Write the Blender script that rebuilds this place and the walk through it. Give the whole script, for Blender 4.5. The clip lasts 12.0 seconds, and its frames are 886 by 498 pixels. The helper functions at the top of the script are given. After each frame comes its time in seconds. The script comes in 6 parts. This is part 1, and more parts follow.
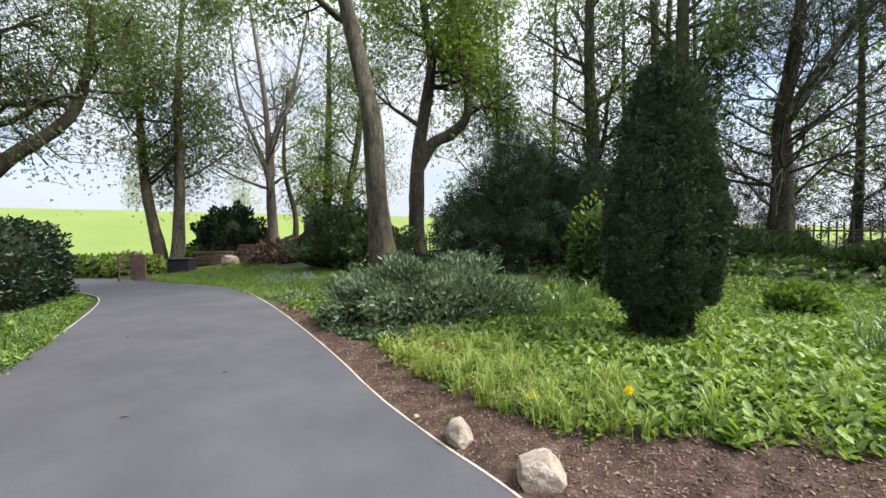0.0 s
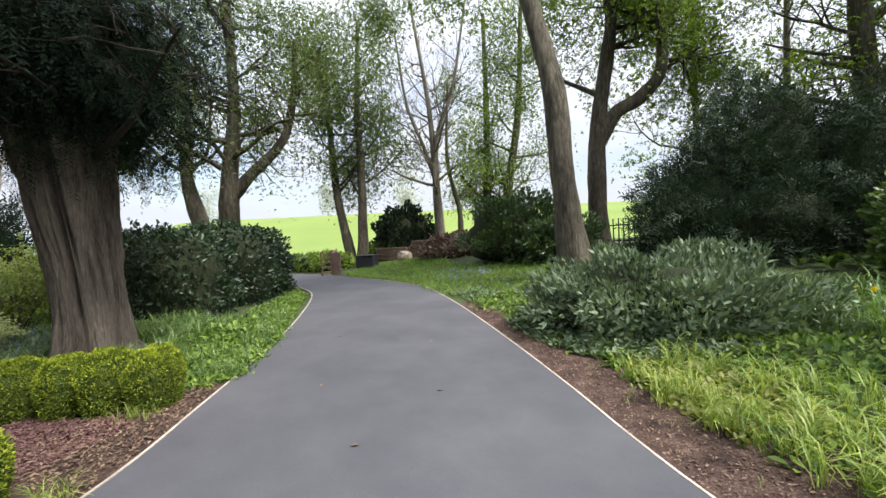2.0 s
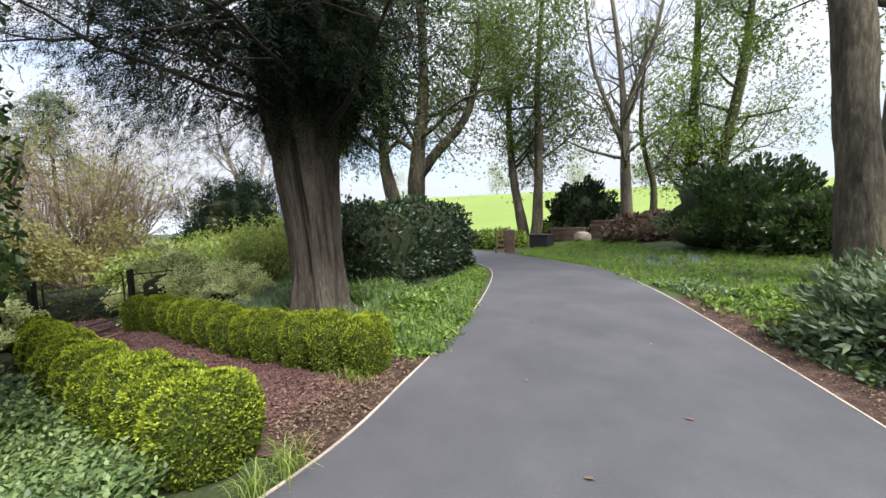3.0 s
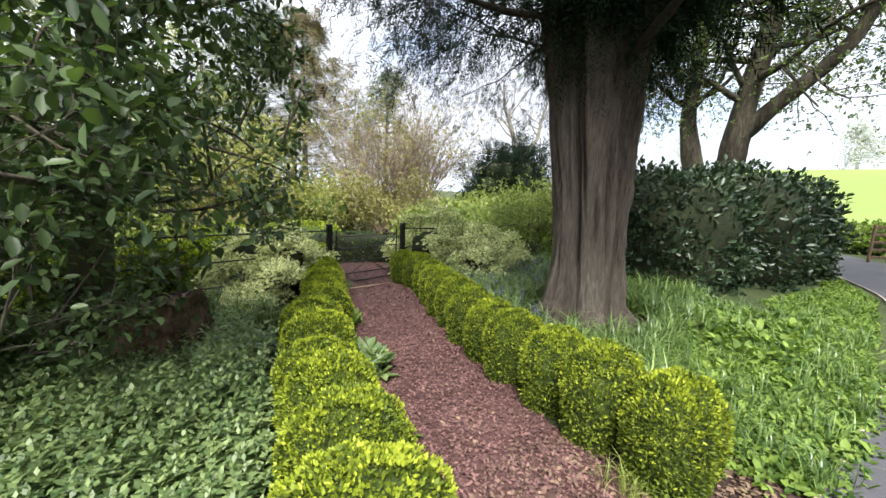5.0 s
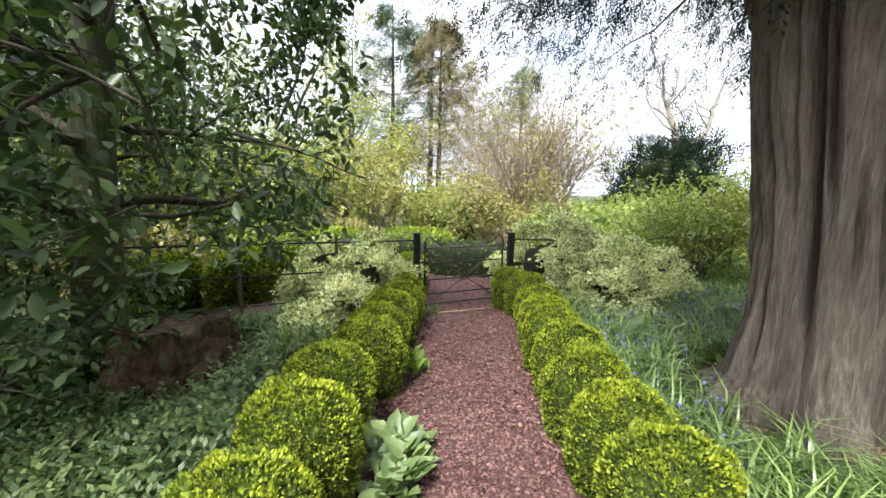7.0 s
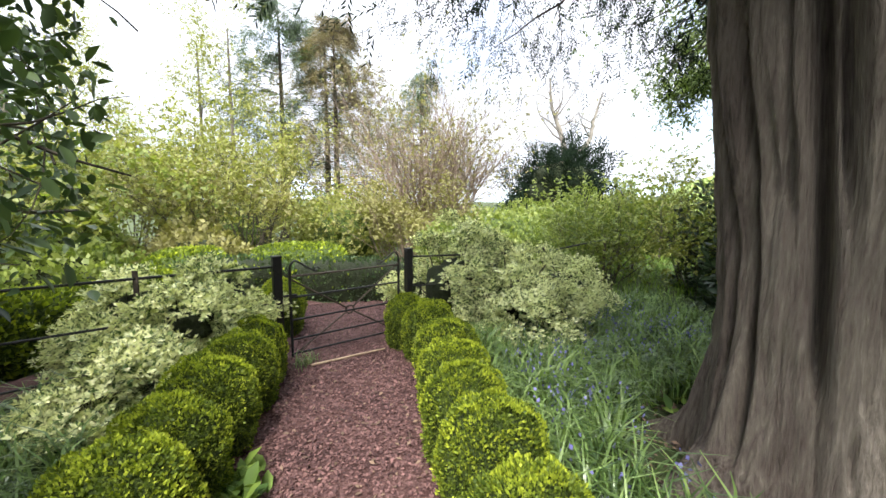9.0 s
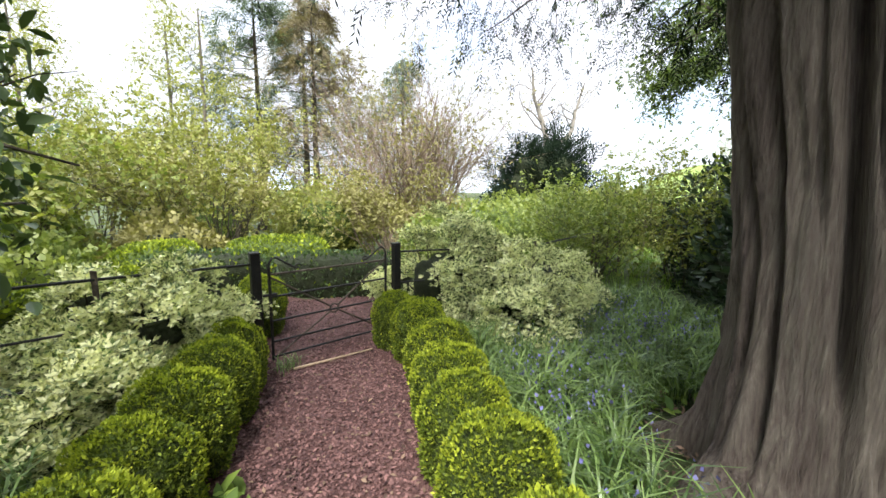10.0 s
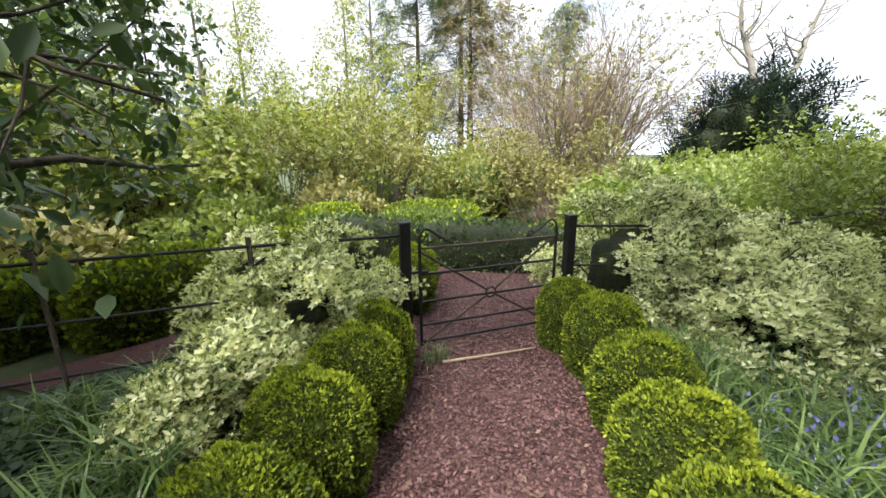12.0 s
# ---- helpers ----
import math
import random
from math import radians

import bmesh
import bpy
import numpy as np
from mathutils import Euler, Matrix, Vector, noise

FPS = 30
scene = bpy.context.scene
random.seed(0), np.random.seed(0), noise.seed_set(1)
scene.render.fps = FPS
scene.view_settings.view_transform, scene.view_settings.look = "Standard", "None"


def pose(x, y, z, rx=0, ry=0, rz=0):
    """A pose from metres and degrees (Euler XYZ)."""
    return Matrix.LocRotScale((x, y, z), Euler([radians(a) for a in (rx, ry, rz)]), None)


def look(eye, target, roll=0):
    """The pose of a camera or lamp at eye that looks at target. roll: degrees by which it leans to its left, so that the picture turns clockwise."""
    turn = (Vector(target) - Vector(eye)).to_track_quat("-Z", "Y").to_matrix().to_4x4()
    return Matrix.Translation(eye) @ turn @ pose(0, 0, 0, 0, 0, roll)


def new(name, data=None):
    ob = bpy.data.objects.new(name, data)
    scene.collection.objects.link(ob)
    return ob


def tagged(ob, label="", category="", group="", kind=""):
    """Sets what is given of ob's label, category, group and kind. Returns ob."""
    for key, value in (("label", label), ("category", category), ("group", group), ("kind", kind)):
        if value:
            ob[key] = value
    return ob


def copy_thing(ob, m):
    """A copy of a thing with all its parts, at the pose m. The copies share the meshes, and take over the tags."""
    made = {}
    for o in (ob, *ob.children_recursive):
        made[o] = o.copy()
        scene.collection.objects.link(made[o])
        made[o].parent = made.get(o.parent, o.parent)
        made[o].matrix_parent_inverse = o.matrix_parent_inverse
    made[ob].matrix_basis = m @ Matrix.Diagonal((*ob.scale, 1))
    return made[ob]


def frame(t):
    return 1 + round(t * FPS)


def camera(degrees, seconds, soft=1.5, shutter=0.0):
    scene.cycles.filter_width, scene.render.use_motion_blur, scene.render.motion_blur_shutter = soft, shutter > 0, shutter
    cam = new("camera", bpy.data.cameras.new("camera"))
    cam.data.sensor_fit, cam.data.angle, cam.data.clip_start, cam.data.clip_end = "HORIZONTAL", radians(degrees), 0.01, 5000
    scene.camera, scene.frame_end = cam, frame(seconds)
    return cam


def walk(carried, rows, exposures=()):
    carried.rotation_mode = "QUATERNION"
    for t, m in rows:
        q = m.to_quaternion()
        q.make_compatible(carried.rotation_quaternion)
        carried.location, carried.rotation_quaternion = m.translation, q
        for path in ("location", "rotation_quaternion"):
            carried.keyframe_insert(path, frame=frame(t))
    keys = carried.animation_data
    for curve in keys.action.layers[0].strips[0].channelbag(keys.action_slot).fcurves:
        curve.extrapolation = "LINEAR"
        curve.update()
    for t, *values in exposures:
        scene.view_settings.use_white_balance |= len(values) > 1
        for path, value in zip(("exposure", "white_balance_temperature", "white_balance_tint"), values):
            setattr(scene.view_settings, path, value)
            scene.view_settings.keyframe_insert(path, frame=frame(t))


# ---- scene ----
cam = camera(97.8, 12.0)
METRES, EYE, TILT, LEAN, TURN = 8.0, 1.5, -1.8, 0.5, 0.0
ROWS = [
    (0.0, 0.0, 0.0, 0.0, -0.0, 0.0, 0.0),
    (0.5, -0.0215, 0.0332, 0.0017, 4.09, -0.56, 0.18),
    (1.0, -0.0589, 0.0588, 0.0032, 7.47, -0.99, 1.62),
    (1.5, -0.0922, 0.0887, 0.0004, 12.54, -1.02, 2.62),
    (2.0, -0.1309, 0.1221, 0.0061, 21.97, -0.92, 2.17),
    (2.5, -0.1835, 0.1407, 0.0048, 33.86, -1.75, 1.06),
    (3.0, -0.2325, 0.163, 0.0012, 46.04, -3.44, 0.34),
    (3.5, -0.2847, 0.1864, 0.003, 56.94, -4.9, -0.11),
    (5.5, -0.485, 0.263, 0.0022, 91.62, -10.38, -4.78),
    (6.0, -0.5336, 0.2853, 0.0027, 98.51, -10.46, -4.42),
    (6.5, -0.5734, 0.2944, -0.006, 102.41, -10.26, -3.96),
    (8.5, -0.7302, 0.2862, -0.0091, 105.32, -9.41, -2.09),
    (9.0, -0.7616, 0.2989, -0.0116, 90.2, -8.08, -2.39),
    (9.5, -0.7797, 0.3017, -0.0085, 78.65, -7.46, -2.63),
    (10.0, -0.7856, 0.2881, -0.01, 87.43, -9.35, -2.68),
    (10.5, -0.7884, 0.2708, -0.0133, 100.86, -12.94, -2.29),
    (11.0, -0.8063, 0.2651, -0.0156, 103.01, -14.3, -2.1),
    (11.5, -0.8439, 0.2628, -0.0178, 107.5, -14.3, -1.7),
    (12.0, -0.8836, 0.2532, -0.0211, 108.93, -15.16, -1.01),
]
walk(cam, [(t, pose(0, 0, EYE, TILT, LEAN, TURN) @ pose(METRES * x, METRES * y, METRES * z, 90 + pitch, roll, yaw)) for t, x, y, z, yaw, pitch, roll in ROWS],
     [(0.0, 1.05), (2.0, 1.12), (3.5, 1.18), (5.5, 1.65), (6.5, 1.92), (8.5, 1.86), (11.0, 1.7), (12.0, 1.7)])

# ---- light ----
SUN_ELEV, SUN_AZ = radians(54), radians(101)      # azimuth from +y towards +x
world = bpy.data.worlds.new("sky")
scene.world = world
world.use_nodes = True
wn, wl = world.node_tree.nodes, world.node_tree.links
wn.clear()
w_out, w_bg, w_sky = wn.new("ShaderNodeOutputWorld"), wn.new("ShaderNodeBackground"), wn.new("ShaderNodeTexSky")
w_sky.sky_type, w_sky.sun_disc = "NISHITA", False
w_sky.sun_elevation, w_sky.sun_rotation = SUN_ELEV, SUN_AZ
w_sky.air_density, w_sky.dust_density = 1.0, 1.5
w_co, w_map, w_noise = wn.new("ShaderNodeTexCoord"), wn.new("ShaderNodeMapping"), wn.new("ShaderNodeTexNoise")
w_map.inputs["Scale"].default_value = (1.6, 1.6, 3.4)
w_noise.inputs["Scale"].default_value, w_noise.inputs["Detail"].default_value = 1.5, 6.0
w_ramp, w_mix = wn.new("ShaderNodeValToRGB"), wn.new("ShaderNodeMixRGB")
w_ramp.color_ramp.elements[0].position, w_ramp.color_ramp.elements[1].position = 0.3, 0.5
w_ramp.color_ramp.elements[0].color = (0.3, 0.3, 0.3, 1)
w_mix.inputs["Color2"].default_value = (3.9, 4.1, 4.55, 1)
wl.new(w_co.outputs["Generated"], w_map.inputs["Vector"])
wl.new(w_map.outputs["Vector"], w_noise.inputs["Vector"])
wl.new(w_noise.outputs["Fac"], w_ramp.inputs["Fac"])
wl.new(w_ramp.outputs["Color"], w_mix.inputs["Fac"])
wl.new(w_sky.outputs["Color"], w_mix.inputs["Color1"])
# an overcast sky grows brighter towards the zenith
w_xyz, w_sq, w_grow, w_mul = wn.new("ShaderNodeSeparateXYZ"), wn.new("ShaderNodeMath"), wn.new("ShaderNodeMath"), wn.new("ShaderNodeVectorMath")
w_sq.operation, w_grow.operation, w_mul.operation = "MULTIPLY", "MULTIPLY_ADD", "SCALE"
w_grow.inputs[1].default_value, w_grow.inputs[2].default_value = 2.3, 1.0
wl.new(w_co.outputs["Generated"], w_xyz.inputs["Vector"])
wl.new(w_xyz.outputs["Z"], w_sq.inputs[0])
wl.new(w_xyz.outputs["Z"], w_sq.inputs[1])
wl.new(w_sq.outputs["Value"], w_grow.inputs[0])
wl.new(w_mix.outputs["Color"], w_mul.inputs[0])
wl.new(w_grow.outputs["Value"], w_mul.inputs["Scale"])
wl.new(w_mul.outputs["Vector"], w_bg.inputs["Color"])
w_bg.inputs["Strength"].default_value = 0.104
wl.new(w_bg.outputs["Background"], w_out.inputs["Surface"])

sun_data = bpy.data.lights.new("sun", "SUN")
sun_data.energy, sun_data.angle, sun_data.color = 3.6, radians(20), (1.0, 0.97, 0.92)
sun = new("sun", sun_data)
sun_dir = Vector((math.sin(SUN_AZ) * math.cos(SUN_ELEV), math.cos(SUN_AZ) * math.cos(SUN_ELEV), math.sin(SUN_ELEV)))
sun.matrix_world = look(sun_dir * 60, (0, 0, 0))


# ---- materials ----
def node(mat, kind, **values):
    n = mat.node_tree.nodes.new(kind)
    for key, value in values.items():
        n.inputs[key.replace("_", " ")].default_value = value
    return n


def blank(name):
    mat = bpy.data.materials.new(name)
    mat.use_nodes = True
    nt = mat.node_tree
    return mat, nt, nt.nodes["Principled BSDF"], nt.links


def ramp(mat, stops):
    r = mat.node_tree.nodes.new("ShaderNodeValToRGB")
    e = r.color_ramp.elements
    while len(e) < len(stops):
        e.new(0.5)
    for k, (p, c) in zip(e, stops):
        k.position, k.color = p, (*c, 1)
    return r


def leaf_mat(name, dark, light, rough=0.45, through_light=0.3, spec=0.4, stops=(0.0, 0.55, 1.0)):
    """Leaves whose colour differs from leaf to leaf, and that let some light through."""
    mat, nt, bsdf, ln = blank(name)
    geo = node(mat, "ShaderNodeNewGeometry")
    mid = tuple((a + b) / 2 for a, b in zip(dark, light))
    r = ramp(mat, [(stops[0], dark), (stops[1], mid), (stops[2], light)])
    ns = node(mat, "ShaderNodeTexNoise", Scale=1.3, Detail=4.0)
    co = node(mat, "ShaderNodeTexCoord")
    ln.new(co.outputs["Object"], ns.inputs["Vector"])
    mx = node(mat, "ShaderNodeMath")
    mx.operation = "MULTIPLY_ADD"
    ln.new(ns.outputs["Fac"], mx.inputs[0])
    mx.inputs[1].default_value = 0.9
    sub = node(mat, "ShaderNodeMath")
    sub.operation = "SUBTRACT"
    ln.new(geo.outputs["Random Per Island"], sub.inputs[0])
    sub.inputs[1].default_value = 0.45
    ln.new(sub.outputs[0], mx.inputs[2])
    ln.new(mx.outputs[0], r.inputs["Fac"])
    ln.new(r.outputs["Color"], bsdf.inputs["Base Color"])
    bsdf.inputs["Roughness"].default_value = rough
    bsdf.inputs["Specular IOR Level"].default_value = spec
    tr = node(mat, "ShaderNodeBsdfTranslucent")
    hue = node(mat, "ShaderNodeMixRGB")
    hue.blend_type = "MULTIPLY"
    hue.inputs["Fac"].default_value = 1.0
    hue.inputs["Color2"].default_value = (1.25, 1.35, 0.6, 1)
    ln.new(r.outputs["Color"], hue.inputs["Color1"])
    ln.new(hue.outputs["Color"], tr.inputs["Color"])
    ms = node(mat, "ShaderNodeMixShader", Fac=through_light)
    out = nt.nodes["Material Output"]
    ln.new(bsdf.outputs[0], ms.inputs[1])
    ln.new(tr.outputs[0], ms.inputs[2])
    ln.new(ms.outputs[0], out.inputs["Surface"])
    return mat


def rough_mat(name, stops, scale=4.0, fine=40.0, rough=0.85, bump=0.3, dist=0.02, stretch=(1, 1, 1), spec=0.3, metal=0.0, per_object=0.0):
    """Two scales of noise colour a surface, a finer one gives it relief."""
    mat, nt, bsdf, ln = blank(name)
    co = node(mat, "ShaderNodeTexCoord")
    mp = node(mat, "ShaderNodeMapping")
    mp.inputs["Scale"].default_value = stretch
    ln.new(co.outputs["Object"], mp.inputs["Vector"])
    a = node(mat, "ShaderNodeTexNoise", Scale=scale, Detail=5.0, Roughness=0.6)
    b = node(mat, "ShaderNodeTexNoise", Scale=fine, Detail=6.0, Roughness=0.65)
    ln.new(mp.outputs["Vector"], a.inputs["Vector"])
    ln.new(mp.outputs["Vector"], b.inputs["Vector"])
    mx = node(mat, "ShaderNodeMath")
    mx.operation = "MULTIPLY_ADD"
    ln.new(b.outputs["Fac"], mx.inputs[0])
    mx.inputs[1].default_value = 0.9
    ln.new(a.outputs["Fac"], mx.inputs[2])
    sub = node(mat, "ShaderNodeMath")
    sub.operation = "SUBTRACT"
    ln.new(mx.outputs[0], sub.inputs[0])
    sub.inputs[1].default_value = 0.45
    if per_object:
        info = node(mat, "ShaderNodeObjectInfo")
        po = node(mat, "ShaderNodeMath")
        po.operation = "MULTIPLY_ADD"
        ln.new(info.outputs["Random"], po.inputs[0])
        po.inputs[1].default_value = per_object
        ln.new(sub.outputs[0], po.inputs[2])
        sub = po
    r = ramp(mat, stops)
    ln.new(sub.outputs[0], r.inputs["Fac"])
    ln.new(r.outputs["Color"], bsdf.inputs["Base Color"])
    bp = node(mat, "ShaderNodeBump", Strength=bump, Distance=dist)
    ln.new(b.outputs["Fac"], bp.inputs["Height"])
    ln.new(bp.outputs["Normal"], bsdf.inputs["Normal"])
    bsdf.inputs["Roughness"].default_value = rough
    bsdf.inputs["Metallic"].default_value = metal
    bsdf.inputs["Specular IOR Level"].default_value = spec
    return mat


M_TARMAC = rough_mat("tarmac", [(0.25, (0.05, 0.05, 0.057)), (0.5, (0.067, 0.066, 0.074)), (0.75, (0.088, 0.087, 0.095))], 0.9, 130, 0.8, 0.35, 0.006)
M_SOIL = rough_mat("bark_mulch_soil", [(0.25, (0.02, 0.012, 0.009)), (0.55, (0.072, 0.042, 0.032)), (0.82, (0.17, 0.115, 0.09))], 5, 55, 0.95, 0.9, 0.03)
M_CHIP = rough_mat("red_mulch", [(0.15, (0.03, 0.014, 0.013)), (0.5, (0.09, 0.043, 0.038)), (0.9, (0.18, 0.105, 0.092))], 3, 60, 0.95, 1.0, 0.025)
M_EARTH = rough_mat("ground_earth", [(0.2, (0.02, 0.025, 0.012)), (0.5, (0.04, 0.055, 0.018)), (0.8, (0.075, 0.1, 0.03))], 0.9, 30, 0.95, 0.6, 0.03)
M_FIELD = rough_mat("field_grass", [(0.2, (0.115, 0.165, 0.035)), (0.6, (0.15, 0.205, 0.042)), (0.9, (0.185, 0.245, 0.055))], 0.05, 3, 0.9, 0.3, 0.05)
M_EDGE = rough_mat("pale_edging", [(0.2, (0.2, 0.17, 0.14)), (0.6, (0.42, 0.36, 0.3)), (0.9, (0.55, 0.5, 0.44))], 3, 40, 0.85, 0.3, 0.004)
M_BARK = rough_mat("grey_bark", [(0.25, (0.014, 0.012, 0.008)), (0.5, (0.055, 0.046, 0.032)), (0.78, (0.14, 0.125, 0.085))], 2.6, 18, 0.9, 1.0, 0.03, (1, 1, 0.22))
M_BARKMOSS = rough_mat("mossy_bark", [(0.2, (0.022, 0.02, 0.013)), (0.5, (0.055, 0.055, 0.026)), (0.85, (0.1, 0.115, 0.04))], 2.0, 22, 0.9, 1.0, 0.03, (1, 1, 0.25))
M_BARKPALE = rough_mat("pale_bark", [(0.2, (0.05, 0.043, 0.034)), (0.5, (0.12, 0.105, 0.082)), (0.85, (0.22, 0.2, 0.16))], 1.6, 16, 0.9, 0.8, 0.02, (1, 1, 0.3))
M_YEWBARK = rough_mat("yew_bark", [(0.24, (0.035, 0.025, 0.02)), (0.45, (0.125, 0.097, 0.08)), (0.62, (0.18, 0.15, 0.12)), (0.82, (0.3, 0.255, 0.205))], 3.0, 44, 0.92, 1.0, 0.05, (1, 1, 0.12))
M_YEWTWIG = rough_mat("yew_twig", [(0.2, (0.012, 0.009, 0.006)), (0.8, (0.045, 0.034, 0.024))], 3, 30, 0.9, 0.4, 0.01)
M_TWIG = rough_mat("brown_twigs", [(0.2, (0.12, 0.085, 0.06)), (0.6, (0.22, 0.165, 0.125)), (0.9, (0.3, 0.24, 0.19))], 3, 20, 0.9, 0.3, 0.01)
M_DEAD = rough_mat("dead_wood", [(0.2, (0.13, 0.115, 0.095)), (0.6, (0.22, 0.2, 0.17)), (0.9, (0.32, 0.3, 0.26))], 2, 20, 0.9, 0.5, 0.01)
M_ROCK = rough_mat("sandstone", [(0.2, (0.17, 0.14, 0.11)), (0.55, (0.35, 0.29, 0.23)), (0.9, (0.52, 0.46, 0.4))], 6, 30, 0.9, 0.9, 0.03)
M_IRON = rough_mat("black_iron", [(0.2, (0.012, 0.012, 0.013)), (0.6, (0.022, 0.021, 0.021)), (0.9, (0.06, 0.045, 0.035))], 8, 60, 0.5, 0.3, 0.003, metal=0.3)
M_RUST = rough_mat("weathered_iron", [(0.2, (0.03, 0.024, 0.02)), (0.6, (0.085, 0.065, 0.05)), (0.9, (0.2, 0.17, 0.14))], 9, 60, 0.7, 0.4, 0.003, metal=0.2)
M_TIMBER = rough_mat("weathered_timber", [(0.2, (0.03, 0.02, 0.014)), (0.55, (0.085, 0.058, 0.042)), (0.9, (0.17, 0.125, 0.095))], 2, 25, 0.85, 0.6, 0.01, (1, 1, 0.3), per_object=0.2)
M_GATEWOOD = rough_mat("varnished_gate_timber", [(0.2, (0.1, 0.062, 0.048)), (0.6, (0.18, 0.12, 0.095)), (0.9, (0.26, 0.19, 0.15))], 3, 25, 0.7, 0.4, 0.006)
M_BLACKBIN = rough_mat("black_plastic", [(0.2, (0.012, 0.013, 0.017)), (0.8, (0.028, 0.029, 0.035))], 3, 30, 0.5, 0.15, 0.003)
M_STRAW = rough_mat("dry_branch", [(0.2, (0.2, 0.14, 0.09)), (0.6, (0.36, 0.27, 0.18)), (0.9, (0.5, 0.41, 0.3))], 6, 30, 0.9, 0.4, 0.006)
M_MOSS = rough_mat("moss_stump", [(0.2, (0.018, 0.018, 0.008)), (0.45, (0.05, 0.055, 0.014)), (0.9, (0.12, 0.13, 0.03))], 7, 60, 0.97, 1.0, 0.03)
M_STUMPWOOD = rough_mat("rotten_wood", [(0.2, (0.03, 0.02, 0.012)), (0.5, (0.1, 0.066, 0.042)), (0.9, (0.24, 0.165, 0.11))], 3, 25, 0.95, 1.0, 0.03, (1, 1, 0.25))
# near-black shell colour that stands for the shade inside shrubs
M_CORE = rough_mat("inner_shade", [(0.2, (0.012, 0.015, 0.007)), (0.6, (0.026, 0.034, 0.013)), (0.9, (0.05, 0.065, 0.022))], 8, 45, 0.95, 1.0, 0.04)
# leaf greens with dark flecks painted in for shaded gaps
M_BOXCORE = rough_mat("box_leaf_and_shade", [(0.3, (0.015, 0.025, 0.006)), (0.55, (0.06, 0.09, 0.014)), (0.8, (0.17, 0.22, 0.03))], 22, 110, 0.9, 1.0, 0.03)
# distance haze is painted into the hills' pale blue-grey
M_HILL = rough_mat("hazed_far_hills", [(0.2, (0.3, 0.35, 0.4)), (0.6, (0.37, 0.42, 0.46)), (0.9, (0.44, 0.5, 0.5))], 0.01, 0.08, 1.0, 0.0, 0.01)
# bark of the crest trees, paled to paint the haze before them
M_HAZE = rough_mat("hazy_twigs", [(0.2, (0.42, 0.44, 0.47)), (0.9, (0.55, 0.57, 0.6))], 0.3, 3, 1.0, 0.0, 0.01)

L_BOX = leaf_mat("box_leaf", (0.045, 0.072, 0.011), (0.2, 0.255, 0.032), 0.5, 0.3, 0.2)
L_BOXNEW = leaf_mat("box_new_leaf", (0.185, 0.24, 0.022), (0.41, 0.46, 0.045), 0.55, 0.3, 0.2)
# taken down to near black: the crown's backlit shade is in this colour
L_YEW = leaf_mat("darkened_yew_needles", (0.005, 0.011, 0.007), (0.021, 0.036, 0.019), 0.7, 0.06, 0.08)
L_YEWBUSH = leaf_mat("yew_bush_needles", (0.011, 0.022, 0.014), (0.045, 0.068, 0.037), 0.6, 0.1, 0.2)
L_CONIFER = leaf_mat("conifer_scale", (0.02, 0.032, 0.018), (0.06, 0.082, 0.04), 0.6, 0.12, 0.25)
L_HOLLY = leaf_mat("holly_leaf", (0.022, 0.044, 0.018), (0.1, 0.15, 0.055), 0.42, 0.25, 0.35)
L_LAUREL = leaf_mat("laurel_leaf", (0.012, 0.028, 0.016), (0.05, 0.08, 0.035), 0.36, 0.12, 0.4)
L_RHODO = leaf_mat("rhododendron_leaf", (0.025, 0.05, 0.02), (0.1, 0.15, 0.05), 0.3, 0.2, 0.5)
L_SPRING = leaf_mat("spring_leaf", (0.055, 0.092, 0.015), (0.2, 0.275, 0.04), 0.5, 0.42)
L_CHESTNUT = leaf_mat("dark_spring_leaf", (0.035, 0.06, 0.014), (0.13, 0.18, 0.036), 0.5, 0.35)
L_IVY = leaf_mat("ivy_leaf", (0.03, 0.055, 0.015), (0.12, 0.19, 0.04), 0.4, 0.3)
L_LIME = leaf_mat("lime_shrub_leaf", (0.095, 0.135, 0.028), (0.255, 0.295, 0.075), 0.5, 0.4)
L_YELLOWGREEN = leaf_mat("yellow_green_bud", (0.13, 0.14, 0.034), (0.29, 0.3, 0.085), 0.55, 0.4)
L_OLIVE = leaf_mat("olive_bud", (0.13, 0.12, 0.04), (0.29, 0.27, 0.1), 0.6, 0.35)
L_VARIEG = leaf_mat("variegated_leaf", (0.1, 0.16, 0.05), (0.8, 0.8, 0.47), 0.5, 0.2, 0.35, (0.08, 0.3, 0.5))
L_SILVER = leaf_mat("grey_green_leaf", (0.045, 0.075, 0.04), (0.18, 0.23, 0.14), 0.5, 0.2, 0.25)
L_COVER = leaf_mat("ground_cover_leaf", (0.04, 0.085, 0.018), (0.22, 0.31, 0.062), 0.6, 0.3, 0.18)
L_BROADLEAF = leaf_mat("broad_light_leaf", (0.075, 0.135, 0.025), (0.26, 0.35, 0.08), 0.5, 0.3, 0.3)
L_VINCA = leaf_mat("evergreen_cover_leaf", (0.05, 0.095, 0.034), (0.22, 0.29, 0.11), 0.45, 0.25)
L_BLADE = leaf_mat("strap_leaf", (0.035, 0.075, 0.02), (0.22, 0.32, 0.1), 0.3, 0.3, 0.5)
L_LIMEBLADE = leaf_mat("bright_strap_leaf", (0.1, 0.165, 0.028), (0.35, 0.4, 0.1), 0.45, 0.35)
L_FRESHBLADE = leaf_mat("fresh_strap_leaf", (0.1, 0.17, 0.04), (0.3, 0.4, 0.13), 0.45, 0.32, 0.4)
